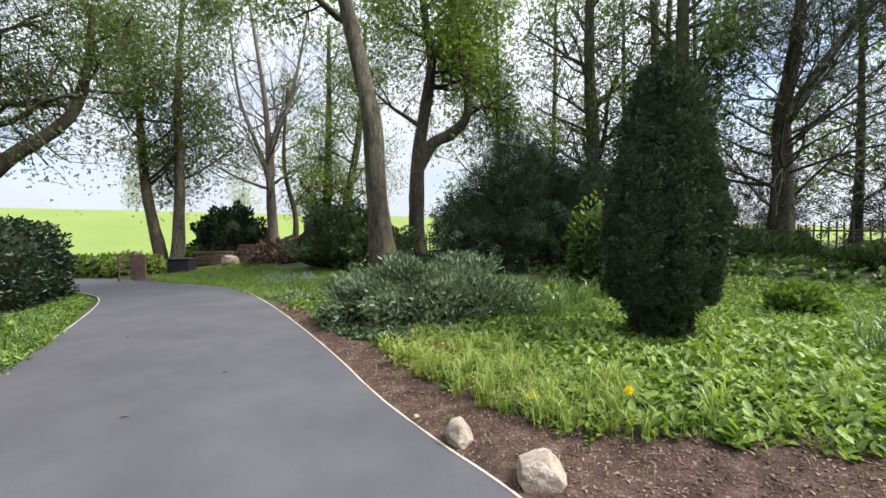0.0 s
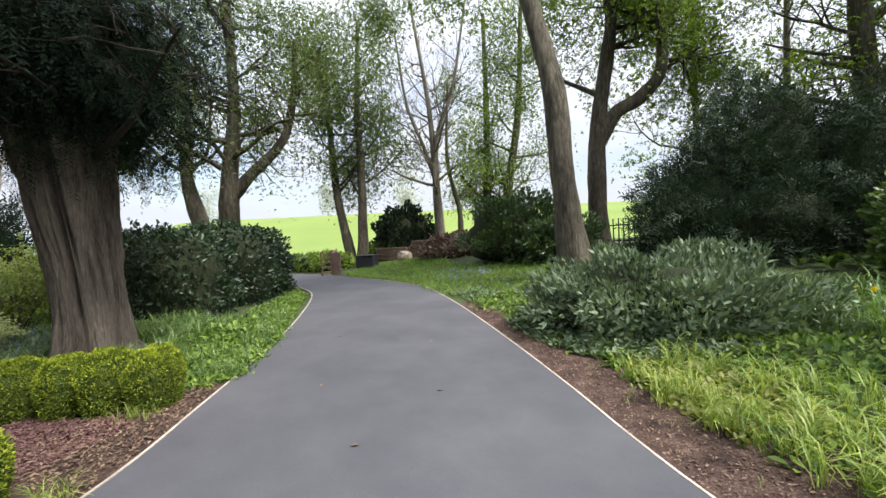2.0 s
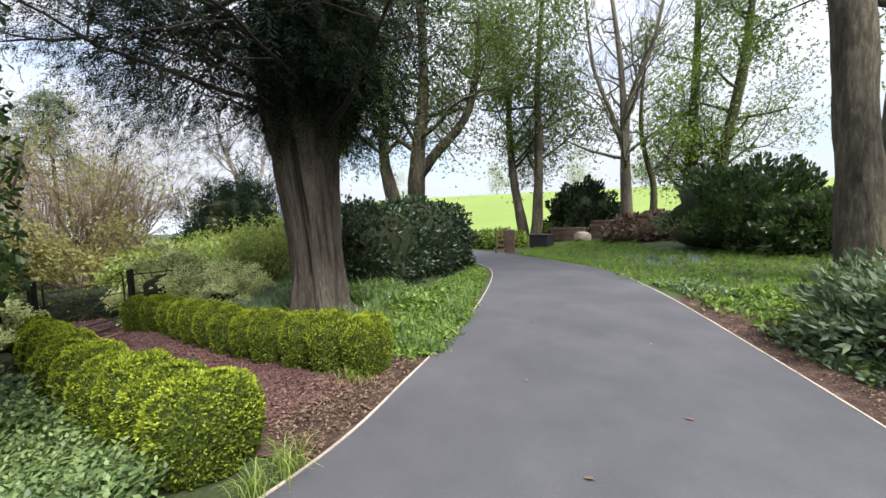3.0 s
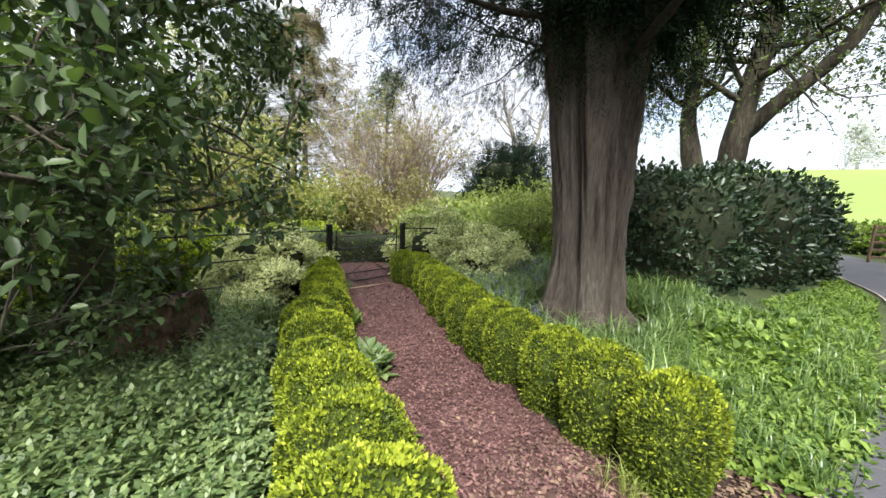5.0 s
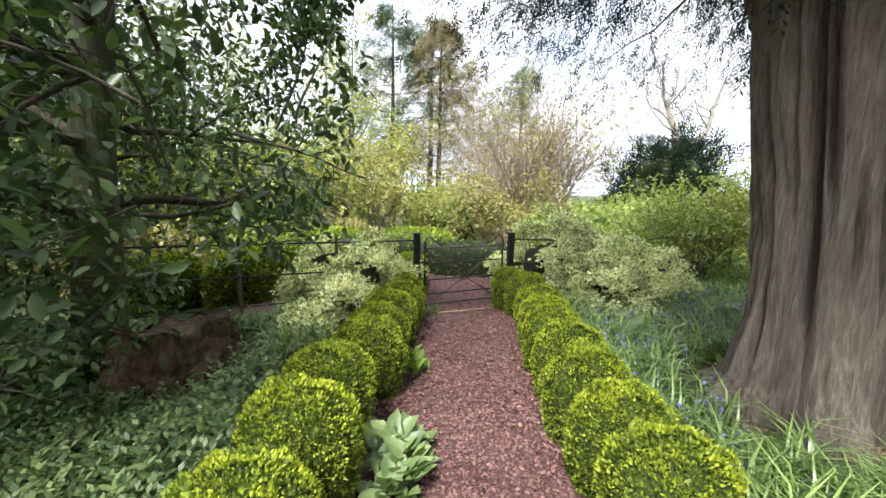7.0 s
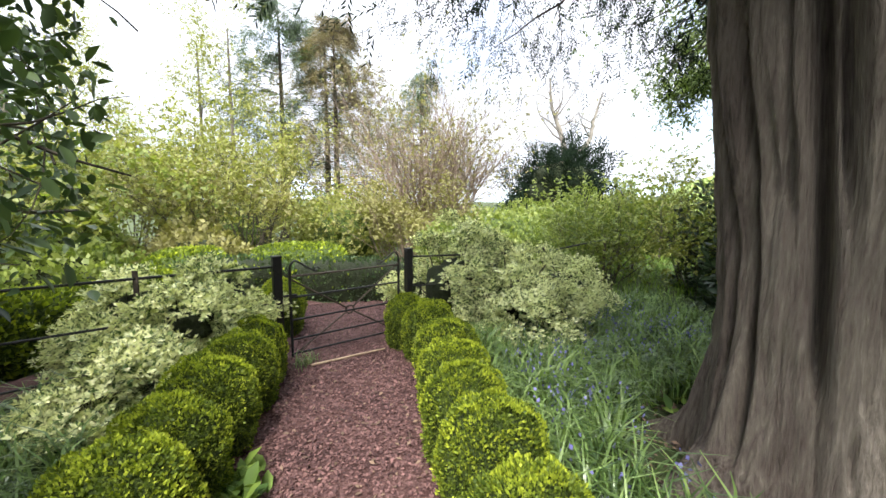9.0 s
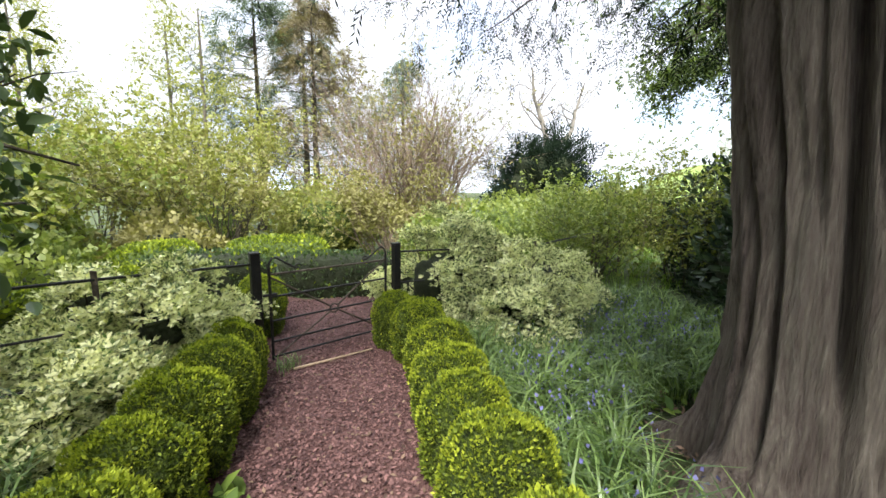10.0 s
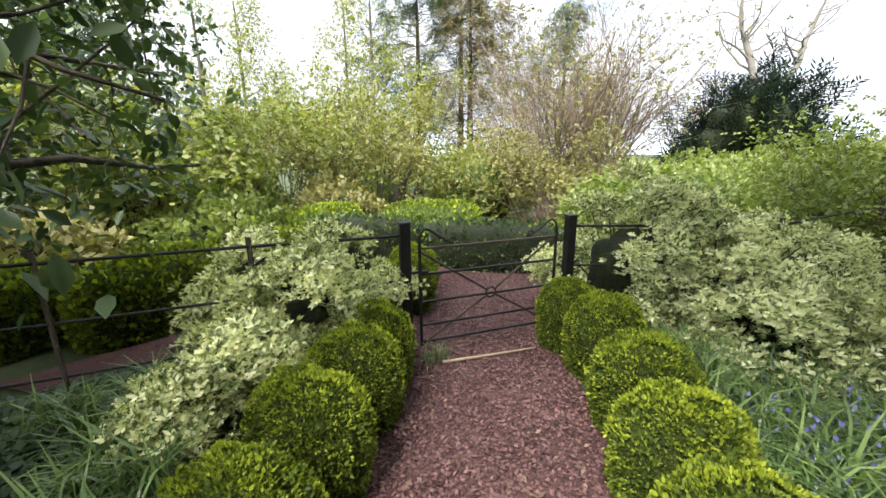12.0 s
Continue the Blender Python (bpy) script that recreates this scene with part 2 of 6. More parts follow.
L_GRASS = leaf_mat("lawn_grass", (0.07, 0.14, 0.02), (0.22, 0.33, 0.05), 0.5, 0.35)
L_BLUEBELL = leaf_mat("bluebell_flower", (0.14, 0.13, 0.4), (0.33, 0.32, 0.68), 0.5, 0.3)
L_YELLOW = leaf_mat("yellow_petal", (0.7, 0.5, 0.01), (0.85, 0.68, 0.02), 0.5, 0.3)
L_DRY = leaf_mat("dead_leaf_litter", (0.045, 0.026, 0.018), (0.24, 0.16, 0.11), 0.8, 0.1)
L_REDCHIP = leaf_mat("red_bark_chip", (0.045, 0.02, 0.019), (0.2, 0.105, 0.095), 0.85, 0.0)
L_PINE = leaf_mat("pine_needles", (0.03, 0.055, 0.03), (0.1, 0.14, 0.07), 0.55, 0.2)
L_PINEBROWN = leaf_mat("brown_pine_needles", (0.1, 0.075, 0.04), (0.2, 0.17, 0.09), 0.6, 0.2)
# same painted haze for the crest trees' fine twigs
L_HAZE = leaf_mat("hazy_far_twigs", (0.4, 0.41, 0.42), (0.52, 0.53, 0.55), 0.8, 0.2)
L_FIELDHEDGE = leaf_mat("field_hedge_leaf", (0.08, 0.14, 0.02), (0.24, 0.32, 0.05), 0.5, 0.3)


# ---- building helpers ----
def thing(name, label, category, at=(0, 0, 0), group="", kind=""):
    ob = new(name)
    ob.empty_display_size = 0.2
    ob.location = at
    return tagged(ob, label, category, group, kind)


def link_mesh(name, me, mat, parent=None, label=""):
    me.materials.append(mat)
    ob = new(name, me)
    if parent is not None:
        ob.parent = parent
    return tagged(ob, label) if label else ob


def make(name, V, Q, mat, parent=None, label="", smooth=True):
    """A mesh of quads; V in world places, kept relative to the thing it belongs to."""
    V = np.asarray(V, dtype=np.float32).reshape(-1, 3)
    Q = np.asarray(Q, dtype=np.int32).reshape(-1, 4)
    top = parent
    off = np.zeros(3)
    while top is not None:
        off = off + np.array(top.location)
        top = top.parent
    me = bpy.data.meshes.new(name)
    me.vertices.add(len(V))
    me.vertices.foreach_set("co", (V - off).astype(np.float32).ravel())
    me.loops.add(Q.size)
    me.loops.foreach_set("vertex_index", Q.ravel())
    me.polygons.add(len(Q))
    me.polygons.foreach_set("loop_start", np.arange(0, Q.size, 4, dtype=np.int32))
    me.polygons.foreach_set("use_smooth", np.full(len(Q), smooth))
    me.update(calc_edges=True)
    return link_mesh(name, me, mat, parent, label)


def from_bm(name, bm, mat, parent=None, label="", smooth=False):
    me = bpy.data.meshes.new(name)
    bm.to_mesh(me)
    bm.free()
    if smooth:
        for p in me.polygons:
            p.use_smooth = True
    return link_mesh(name, me, mat, parent, label)


def box_bm(sx, sy, sz, bevel=0.0, at=(0, 0, 0), turn=None, bm=None):
    bm = bm or bmesh.new()
    g = bmesh.ops.create_cube(bm, size=1.0)
    m = Matrix.Translation(at) @ (turn or Matrix.Identity(4)) @ Matrix.Diagonal((sx, sy, sz, 1))
    bmesh.ops.transform(bm, matrix=m, verts=g["verts"])
    if bevel:
        edges = list({e for v in g["verts"] for e in v.link_edges})
        bmesh.ops.bevel(bm, geom=edges, offset=bevel, segments=1, affect="EDGES")
    return bm


def unit(a):
    return a / np.maximum(np.linalg.norm(a, axis=-1, keepdims=True), 1e-9)


def tubes(paths, sides=6):
    """Tapered round stems along lists of points."""
    Vs, Qs, base = [], [], 0
    ang = np.arange(sides) * 2 * np.pi / sides
    for pts, rad in paths:
        pts, rad = np.asarray(pts, float), np.asarray(rad, float)
        k = len(pts)
        t = unit(np.gradient(pts, axis=0))
        main = pts[-1] - pts[0]
        ref = np.eye(3)[np.argmin(np.abs(main))]
        a = unit(np.cross(t, ref))
        b = np.cross(t, a)
        ring = pts[:, None] + rad[:, None, None] * (np.cos(ang)[None, :, None] * a[:, None] + np.sin(ang)[None, :, None] * b[:, None])
        Vs.append(ring.reshape(-1, 3))
        i, j = np.meshgrid(np.arange(k - 1), np.arange(sides), indexing="ij")
        jn = (j + 1) % sides
        Qs.append(base + np.stack([i * sides + j, i * sides + jn, (i + 1) * sides + jn, (i + 1) * sides + j], -1).reshape(-1, 4))
        base += k * sides
    return np.concatenate(Vs), np.concatenate(Qs)


def smooth_line(points, n):
    """n points along a Catmull-Rom curve."""
    p = np.asarray(points, float)
    p = np.vstack([2 * p[0] - p[1], p, 2 * p[-1] - p[-2]])
    s = np.linspace(0, len(points) - 1 - 1e-6, n)
    i = s.astype(int)
    f = (s - i)[:, None]
    a, b, c, d = p[i], p[i + 1], p[i + 2], p[i + 3]
    return 0.5 * (2 * b + (c - a) * f + (2 * a - 5 * b + 4 * c - d) * f ** 2 + (3 * b - a - 3 * c + d) * f ** 3)


T_LEAF = (np.array([(0, 0, 0), (0.26, 0.45, 0.07), (0, 1, -0.05), (-0.26, 0.45, 0.07)]), np.array([(0, 1, 2, 3)]))
T_ROUND = (np.array([(0, 0, 0), (0.4, 0.5, 0.1), (0, 1, 0), (-0.4, 0.5, 0.1)]), np.array([(0, 1, 2, 3)]))
T_BROAD = (np.array([(0, 0, 0), (0.2, 0.28, 0.06), (0.22, 0.66, 0.05), (0, 1, -0.1), (-0.22, 0.66, 0.05), (-0.2, 0.28, 0.06)]), np.array([(0, 1, 2, 3), (0, 3, 4, 5)]))
T_NARROW = (np.array([(0, 0, 0), (0.1, 0.4, 0.02), (0, 1, -0.06), (-0.1, 0.4, 0.02)]), np.array([(0, 1, 2, 3)]))
T_NARROW2 = (T_NARROW[0] * (1.6, 1.0, 1.0), T_NARROW[1])
T_BLADE = (np.array([(-0.009, 0, 0), (0.009, 0, 0), (-0.012, 0.18, 0.34), (0.012, 0.18, 0.34), (-0.009, 0.46, 0.5), (0.009, 0.46, 0.5), (-0.002, 0.84, 0.36), (0.002, 0.84, 0.36)]),
           np.array([(0, 1, 3, 2), (2, 3, 5, 4), (4, 5, 7, 6)]))

T_STRAP = (T_BLADE[0] * (1.3, 1.0, 0.92), T_BLADE[1])


def spray_template(count, length, width, seed, droop=0.3, flat=0.35):
    """A short twig's worth of leaves along one axis."""
    rg = np.random.default_rng(seed)
    V, Q = [], []
    for i in range(count):
        s = (i + 0.5) / count
        side = 1 if i % 2 else -1
        a = side * rg.uniform(0.5, 1.1)
        d = np.array([math.sin(a), math.cos(a), rg.uniform(-flat, flat) - droop * s])
        d = d / np.linalg.norm(d) * length * rg.uniform(0.8, 1.15)
        w = np.cross(d, (0, 0, 1.0))
        w = w / np.linalg.norm(w) * width
        o = np.array([0, s * 0.85, -droop * s * s])
        V += [o, o + 0.45 * d + w, o + d, o + 0.45 * d - w]
        Q.append([4 * i, 4 * i + 1, 4 * i + 2, 4 * i + 3])
    return np.array(V), np.array(Q)


T_SPRAY = spray_template(6, 0.42, 0.12, 1)
T_FEATHER = spray_template(9, 0.36, 0.036, 2, 0.45, 0.2)
T_CLUMP = spray_template(3, 0.62, 0.21, 3, 0.25, 0.8)


def whorl_template(count, length, width, seed):
    """Leaves standing out round the tip of a shoot."""
    rg = np.random.default_rng(seed)
    V, Q = [], []
    for i in range(count):
        a, e = i * 2.399 + rg.uniform(-0.3, 0.3), rg.uniform(0.15, 0.9)
        d = np.array([math.cos(a) * math.cos(e), math.sin(e), math.sin(a) * math.cos(e)]) * length * rg.uniform(0.75, 1.2)
        w = np.cross(d, (0, 1.0, 0))
        w = w / np.linalg.norm(w) * width
        o = np.array([0, 0.25 * i / count, 0])
        V += [o, o + 0.5 * d + w, o + d, o + 0.5 * d - w]
        Q.append([4 * i, 4 * i + 1, 4 * i + 2, 4 * i + 3])
    return np.array(V), np.array(Q)


T_WHORL = whorl_template(7, 0.5, 0.11, 9)


def scatter(name, tmpl, P, D, N, S, mat, parent=None, label="", smooth=True):
    """Many small leaves as one mesh: tip direction D, upper side N, length S."""
    tv, tq = tmpl
    P, D, N = np.asarray(P), unit(np.asarray(D)), np.asarray(N)
    X = unit(np.cross(D, N))
    Z = np.cross(X, D)
    V = P[:, None] + S[:, None, None] * (tv[None, :, 0, None] * X[:, None] + tv[None, :, 1, None] * D[:, None] + tv[None, :, 2, None] * Z[:, None])
    Q = tq[None] + (np.arange(len(P)) * len(tv))[:, None, None]
    return make(name, V.reshape(-1, 3), Q.reshape(-1, 4), mat, parent, label, smooth)


def sphere_dirs(rg, n, low=-1.0):
    z = rg.uniform(low, 1, n)
    a = rg.uniform(0, 2 * np.pi, n)
    r = np.sqrt(1 - z * z)
    return np.stack([r * np.cos(a), r * np.sin(a), z], 1)


def lumps(u, seeds, amp, width):
    """Cauliflower-like swelling of a crown in the direction u."""
    d = u @ seeds.T
    return 1 + amp * (np.exp((d.max(1) - 1) / width) - 0.6)


def blob(rg, base, size, n, amp=0.25, count=22, width=0.06, low=-0.55, power=2.4, deep=0.22):
    """Places and outward directions on and just under the surface of a lumpy crown standing on base."""
    u = sphere_dirs(rg, n, low)
    seeds = sphere_dirs(np.random.default_rng(int(rg.integers(1e6))), count, low)
    k = lumps(u, seeds, amp, width)
    k = k * (1 - deep * rg.random(n) ** 2)
    h = np.linalg.norm(u[:, :2], axis=1)
    p = u / ((h ** power + np.abs(u[:, 2]) ** power) ** (1 / power))[:, None]
    sz = np.array([size[0], size[1], size[2] / (1 - low * 0.9)])
    c = np.array(base) + (0, 0, -low * 0.9 * sz[2])
    return c + p * k[:, None] * sz, unit(u / sz)


def core(name, base, size, mat, parent, seed, low=-0.55, power=2.4, amp=0.2, shrink=0.82, res=(28, 18), taper=0.0):
    """The dense inside of a shrub, its shade painted in by a dark colour."""
    rg = np.random.default_rng(seed)
    na, nz = res
    a = np.arange(na) * 2 * np.pi / na
    zz = np.linspace(-0.98, 0.999, nz)
    A, Z = np.meshgrid(a, zz, indexing="ij")
    r = np.sqrt(1 - Z * Z)
    u = np.stack([r * np.cos(A), r * np.sin(A), Z], -1).reshape(-1, 3)
    seeds = sphere_dirs(rg, 26, low)
    k = lumps(u, seeds, amp, 0.08) * shrink
    h = np.linalg.norm(u[:, :2], axis=1)
    p = u / ((h ** power + np.abs(u[:, 2]) ** power) ** (1 / power))[:, None]
    sz = np.array([size[0], size[1], size[2] / (1 - low * 0.9)])
    c = np.array(base) + (0, 0, -low * 0.9 * sz[2])
    V = c + p * k[:, None] * sz
    V[:, 2] = np.maximum(V[:, 2], base[2] - 0.04)
    f = 1 - taper * (1 - np.clip((V[:, 2:] - base[2]) / (0.6 * size[2]), 0, 1))
    V[:, :2] = np.array(base[:2]) + (V[:, :2] - np.array(base[:2])) * f
    i, j = np.meshgrid(np.arange(na), np.arange(nz - 1), indexing="ij")
    Q = np.stack([i * nz + j, ((i + 1) % na) * nz + j, ((i + 1) % na) * nz + j + 1, i * nz + j + 1], -1).reshape(-1, 4)
    return make(name, V, Q, mat, parent)


def shrub(name, label, category, base, size, n, leaf, mat, seed, tmpl=T_LEAF, amp=0.25, low=-0.55, power=2.4, mat2=None, share2=0.3,
          count=22, width=0.06, up=0.4, core_mat=None, shrink=0.82, deep=0.25, group="", rnd=0.7, hollow=0.0):
    rg = np.random.default_rng(seed)
    ob = thing(name, label, category, base, group)
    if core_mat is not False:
        core("shade_core", base, size, core_mat or M_CORE, ob, seed, low, power, amp * 0.8, shrink)
    for k, (m, cnt) in enumerate(((mat, n), (mat2, int(n * share2)))):
        if m is None:
            continue
        P, U = blob(rg, base, size, cnt, amp, count, width, low, power, deep if k == 0 else 0.04)
        if hollow:
            keep = (P[:, 2] > base[2] + 0.5 * size[2]) | (rg.random(cnt) > hollow)
            P, U = P[keep], U[keep]
            cnt = len(P)
        D = unit(U + rnd * rg.normal(size=(cnt, 3)) * 0.6 + np.array([0, 0, up]))
        N = unit(U + 0.7 * rg.normal(size=(cnt, 3)))
        S = leaf * rg.uniform(0.65, 1.25, cnt)
        P[:, 2] = np.maximum(P[:, 2], base[2] + 0.02)
        scatter("foliage" if k == 0 else "young_growth", tmpl, P, D, N, S, m, ob)
    return ob


def grow(rg, start, d, length, radius, depth, out, tips, kids=(3, 5), bend=0.25, lift=0.15, spread=0.9, ratio=0.62, taper=0.35, segs=6):
    """One limb with its branches; twig ends are gathered in tips."""
    d = np.asarray(d, float) / np.linalg.norm(d)
    p = np.asarray(start, float)
    pts, rad = [p], [radius]
    for i in range(segs):
        d = d + rg.normal(size=3) * bend / segs ** 0.5 + np.array([0, 0, lift / segs])
        d = d / np.linalg.norm(d)
        p = p + d * length / segs
        pts.append(p)
        rad.append(radius * (1 - (1 - taper) * (i + 1) / segs))
    out.append((np.array(pts), np.array(rad)))
    if depth == 0:
        tips += pts[2:]
        return
    for _ in range(int(rg.integers(kids[0], kids[1] + 1))):
        f = rg.uniform(0.3, 1.0)
        i = min(int(f * segs), segs - 1)
        q = pts[i] + (pts[i + 1] - pts[i]) * (f * segs - i)
        axis = pts[i + 1] - pts[i]
        side = np.cross(axis, rg.normal(size=3))
        side = side / np.linalg.norm(side)
        nd = axis / np.linalg.norm(axis) * (1 - 0.5 * spread) + side * spread
        grow(rg, q, nd, length * ratio * rg.uniform(0.7, 1.2), max(radius * (1 - 0.6 * f) * 0.55, 0.004), depth - 1, out, tips, kids, bend, lift, spread, ratio, taper, max(4, segs - 1))
    if depth >= 1:
        tips.append(pts[-1])


def tree(name, label, category, stems, bark, leaf_mats, seed, limbs=9, limb_from=0.35, limb_len=2.6, depth=2, leaves=9000, leaf=0.16, tmpl=T_CLUMP, spread=0.95,
         jitter=0.35, kids=(3, 5), lift=0.25, droop=0.0, group="", sides=12, bend=0.3, flare=1.25, ratio=0.62, limb_r=0.42):
    """Trunks along given lines with limbs, twigs and leaf clumps. stems: (points, radius at foot, radius at top, height share that bears limbs)."""
    rg = np.random.default_rng(seed)
    base = stems[0][0][0]
    ob = thing(name, label, category, base, group)
    out, tips = [], []
    for pts, r0, r1, share in stems:
        rings = 64
        line = smooth_line(pts, rings)
        s = np.linspace(0, 1, rings)
        rad = r0 + (r1 - r0) * s
        rad = rad * (1 + (flare - 1) * np.exp(-s * 14)) * (1 + 0.035 * np.sin(s * 23 + seed))
        V, Q = tubes([(line, rad)], sides)
        mid = np.repeat(line, sides, 0)
        knots = np.array([noise.noise(Vector((q[0] * 2.6, q[1] * 2.6, q[2] * 0.8))) * 0.13 + noise.noise(Vector((q[0] * 8, q[1] * 8, q[2] * 2.2))) * 0.07 for q in V])
        make("trunk", mid + (V - mid) * (1 + knots)[:, None], Q, bark, ob)
        for i in range(int(limbs * share)):
            f = limb_from + (1 - limb_from) * (i + rg.random()) / max(1, int(limbs * share))
            k = min(int(f * (rings - 1)), rings - 2)
            a = rg.uniform(0, 2 * np.pi)
            d = np.array([math.cos(a), math.sin(a), rg.uniform(0.1, 0.9)])
            grow(rg, line[k], d, limb_len * rg.uniform(0.6, 1.15) * (1.15 - 0.5 * f), rad[k] * limb_r, depth, out, tips, kids, bend, lift, spread, ratio)
    if out:
        V, Q = tubes(out, 4)
        make("branchwork", V, Q, bark, ob)
    if leaf_mats and tips:
        T = np.array(tips)
        leaves, leaf = int(leaves * 1.75), leaf * 0.74
        for m, n in zip(leaf_mats, np.array_split(np.arange(leaves), len(leaf_mats))):
            c = len(n)
            P = T[rg.integers(0, len(T), c)] + rg.normal(size=(c, 3)) * jitter
            D = rg.normal(size=(c, 3)) + np.array([0, 0, -droop])
            N = rg.normal(size=(c, 3)) * 0.6 + np.array([0, 0, 1.0])
            scatter("crown", tmpl, P, D, N, leaf * rg.uniform(0.6, 1.3, c), m, ob)
    return ob


def inside(poly, x, y):
    poly = np.asarray(poly)
    r = np.zeros(len(x), bool)
    for (x0, y0), (x1, y1) in zip(poly, np.roll(poly, -1, 0)):
        c = (y0 > y) != (y1 > y)
        r ^= c & (x < (x1 - x0) * (y - y0) / (y1 - y0 + 1e-12) + x0)
    return r


def sample(rg, poly, n):
    poly = np.asarray(poly)
    lo, hi = poly.min(0), poly.max(0)
    got = np.zeros((0, 2))
    while len(got) < n:
        q = rg.uniform(lo, hi, (n * 2, 2))
        got = np.vstack([got, q[inside(poly, q[:, 0], q[:, 1])]])
    return got[:n]


# ---- the lie of the land ----
DRIVE_R = [(8.2, -10.5), (4.3, -3.8), (2.75, -1.2), (1.45, 0.95), (0.5, 2.43), (0.0, 3.08), (-0.48, 3.74), (-0.92, 4.4), (-1.4, 5.18), (-2.4, 6.68), (-3.45, 8.1), (-4.6, 9.6), (-5.95, 11.3), (-7.1, 12.2), (-8.8, 13.5), (-11.6, 15.4), (-14.6, 17.4), (-18.5, 19.6)]
DRIVE_L = [(1.2, -10.5), (-2.0, -3.8), (-3.0, -1.5), (-3.78, 0.6), (-4.2, 2.38), (-4.72, 3.5), (-5.47, 4.95), (-6.52, 6.75), (-8.42, 9.4), (-10.3, 11.1), (-12.6, 12.9), (-15.2, 14.6), (-17, 15.8), (-19.5, 17.2)]
PATH_L = [(-4.8, 2.2), (-5.1, 2.12), (-5.55, 1.98), (-6.44, 1.72), (-7.2, 1.55), (-8.1, 1.36), (-9.25, 1.1), (-10.25, 0.85), (-11.6, 0.3)]
PATH_R = [(-5.0, 2.95), (-5.3, 2.83), (-5.68, 2.68), (-6.7, 2.5), (-7.4, 2.36), (-8.2, 2.15), (-9.4, 1.85), (-10.41, 1.6), (-12.0, 1.35)]
EDGE_R, EDGE_L = smooth_line(DRIVE_R, 160), smooth_line(DRIVE_L, 160)


def dist_to(line, x, y):
    d = np.full(np.shape(x), 1e9)
    for (ax, ay), (bx, by) in zip(line[:-1], line[1:]):
        dx, dy = bx - ax, by - ay
        t = np.clip(((x - ax) * dx + (y - ay) * dy) / (dx * dx + dy * dy), 0, 1)
        d = np.minimum(d, np.hypot(x - ax - t * dx, y - ay - t * dy))
    return d


def right_of_drive(x, y):
    return inside(list(DRIVE_R) + [(-18.5, 60), (60, 60), (60, -3.8)], np.atleast_1d(x), np.atleast_1d(y))


def sstep(a, b, v):
    t = np.clip((v - a) / (b - a), 0, 1)
    return t * t * (3 - 2 * t)


def land(x, y):
    """Height of the ground."""
    x, y = np.atleast_1d(np.asarray(x, float)), np.atleast_1d(np.asarray(y, float))
    z = -0.034 * np.clip(np.hypot(np.minimum(x + 3, 0), np.maximum(y - 3, 0)) - 9, 0, 14)
    z = z - 0.03 * np.clip(-4.4 - x, 0, 12) * sstep(6.5, 3.5, y)
    d = dist_to(np.array(DRIVE_R), x, y)
    back = sstep(7.5, 11, y)
    bank = 0.14 * np.clip(d - 0.1, 0, 2.2) * (1 - back) + 0.12 * np.clip(d - 0.4, 0, 5.5) * back
    z = z + np.where(right_of_drive(x, y), bank, 0.0) - 0.045 * np.clip(x + 5.2, 0, 4.6) * (1 - sstep(6.5, 10, y))
    s = -0.52 * x + 0.855 * y
    ang = np.degrees(np.arctan2(-(x + 5), y - 2))
    hill = sstep(30, 118, s) * 8.6 * sstep(66, 54, np.abs(ang - 0.0))
    z = z + hill - sstep(118, 330, s) * 16
    west = np.clip(-x - 16, 0, 60) * sstep(14, -2, y * 0.6)
    return z - 0.05 * west


def zat(x, y):
    return float(land(x, y)[0])


def sheet(name, xs, ys, mat, lift=0.0, label="", category="", keep=None):
    X, Y = np.meshgrid(xs, ys, indexing="ij")
    Z = land(X.ravel(), Y.ravel()) + lift
    V = np.stack([X.ravel(), Y.ravel(), Z], 1)
    nx, ny = X.shape
    i, j = np.meshgrid(np.arange(nx - 1), np.arange(ny - 1), indexing="ij")
    Q = np.stack([i * ny + j, (i + 1) * ny + j, (i + 1) * ny + j + 1, i * ny + j + 1], -1).reshape(-1, 4)
    if keep is not None:
        cx, cy = V[Q][:, :, 0].mean(1), V[Q][:, :, 1].mean(1)
        Q = Q[keep(cx, cy)]
    return V, Q


def spread_axis(near, far, n):
    s = np.linspace(-1, 1, n)
    return near * s + (far - near) * np.sign(s) * np.abs(s) ** 5


V, Q = sheet("ground", spread_axis(45, 1500, 170) - 4, spread_axis(45, 1500, 170) + 6, M_EARTH, -0.02)
ground = make("ground", V, Q, M_EARTH)
tagged(ground, "dark green garden ground of earth and low plants", "ground", kind="structure")
fs = lambda cx, cy: (-0.52 * cx + 0.855 * cy > 31) & (np.abs(np.degrees(np.arctan2(-(cx + 5), cy - 2))) < 60)
V, Q = sheet("field", spread_axis(50, 420, 110) - 30, spread_axis(50, 420, 110) + 60, M_FIELD, 0.03, keep=fs)
tagged(make("field", V, Q, M_FIELD), "bright green grass field rising to a crest", "field", kind="structure")


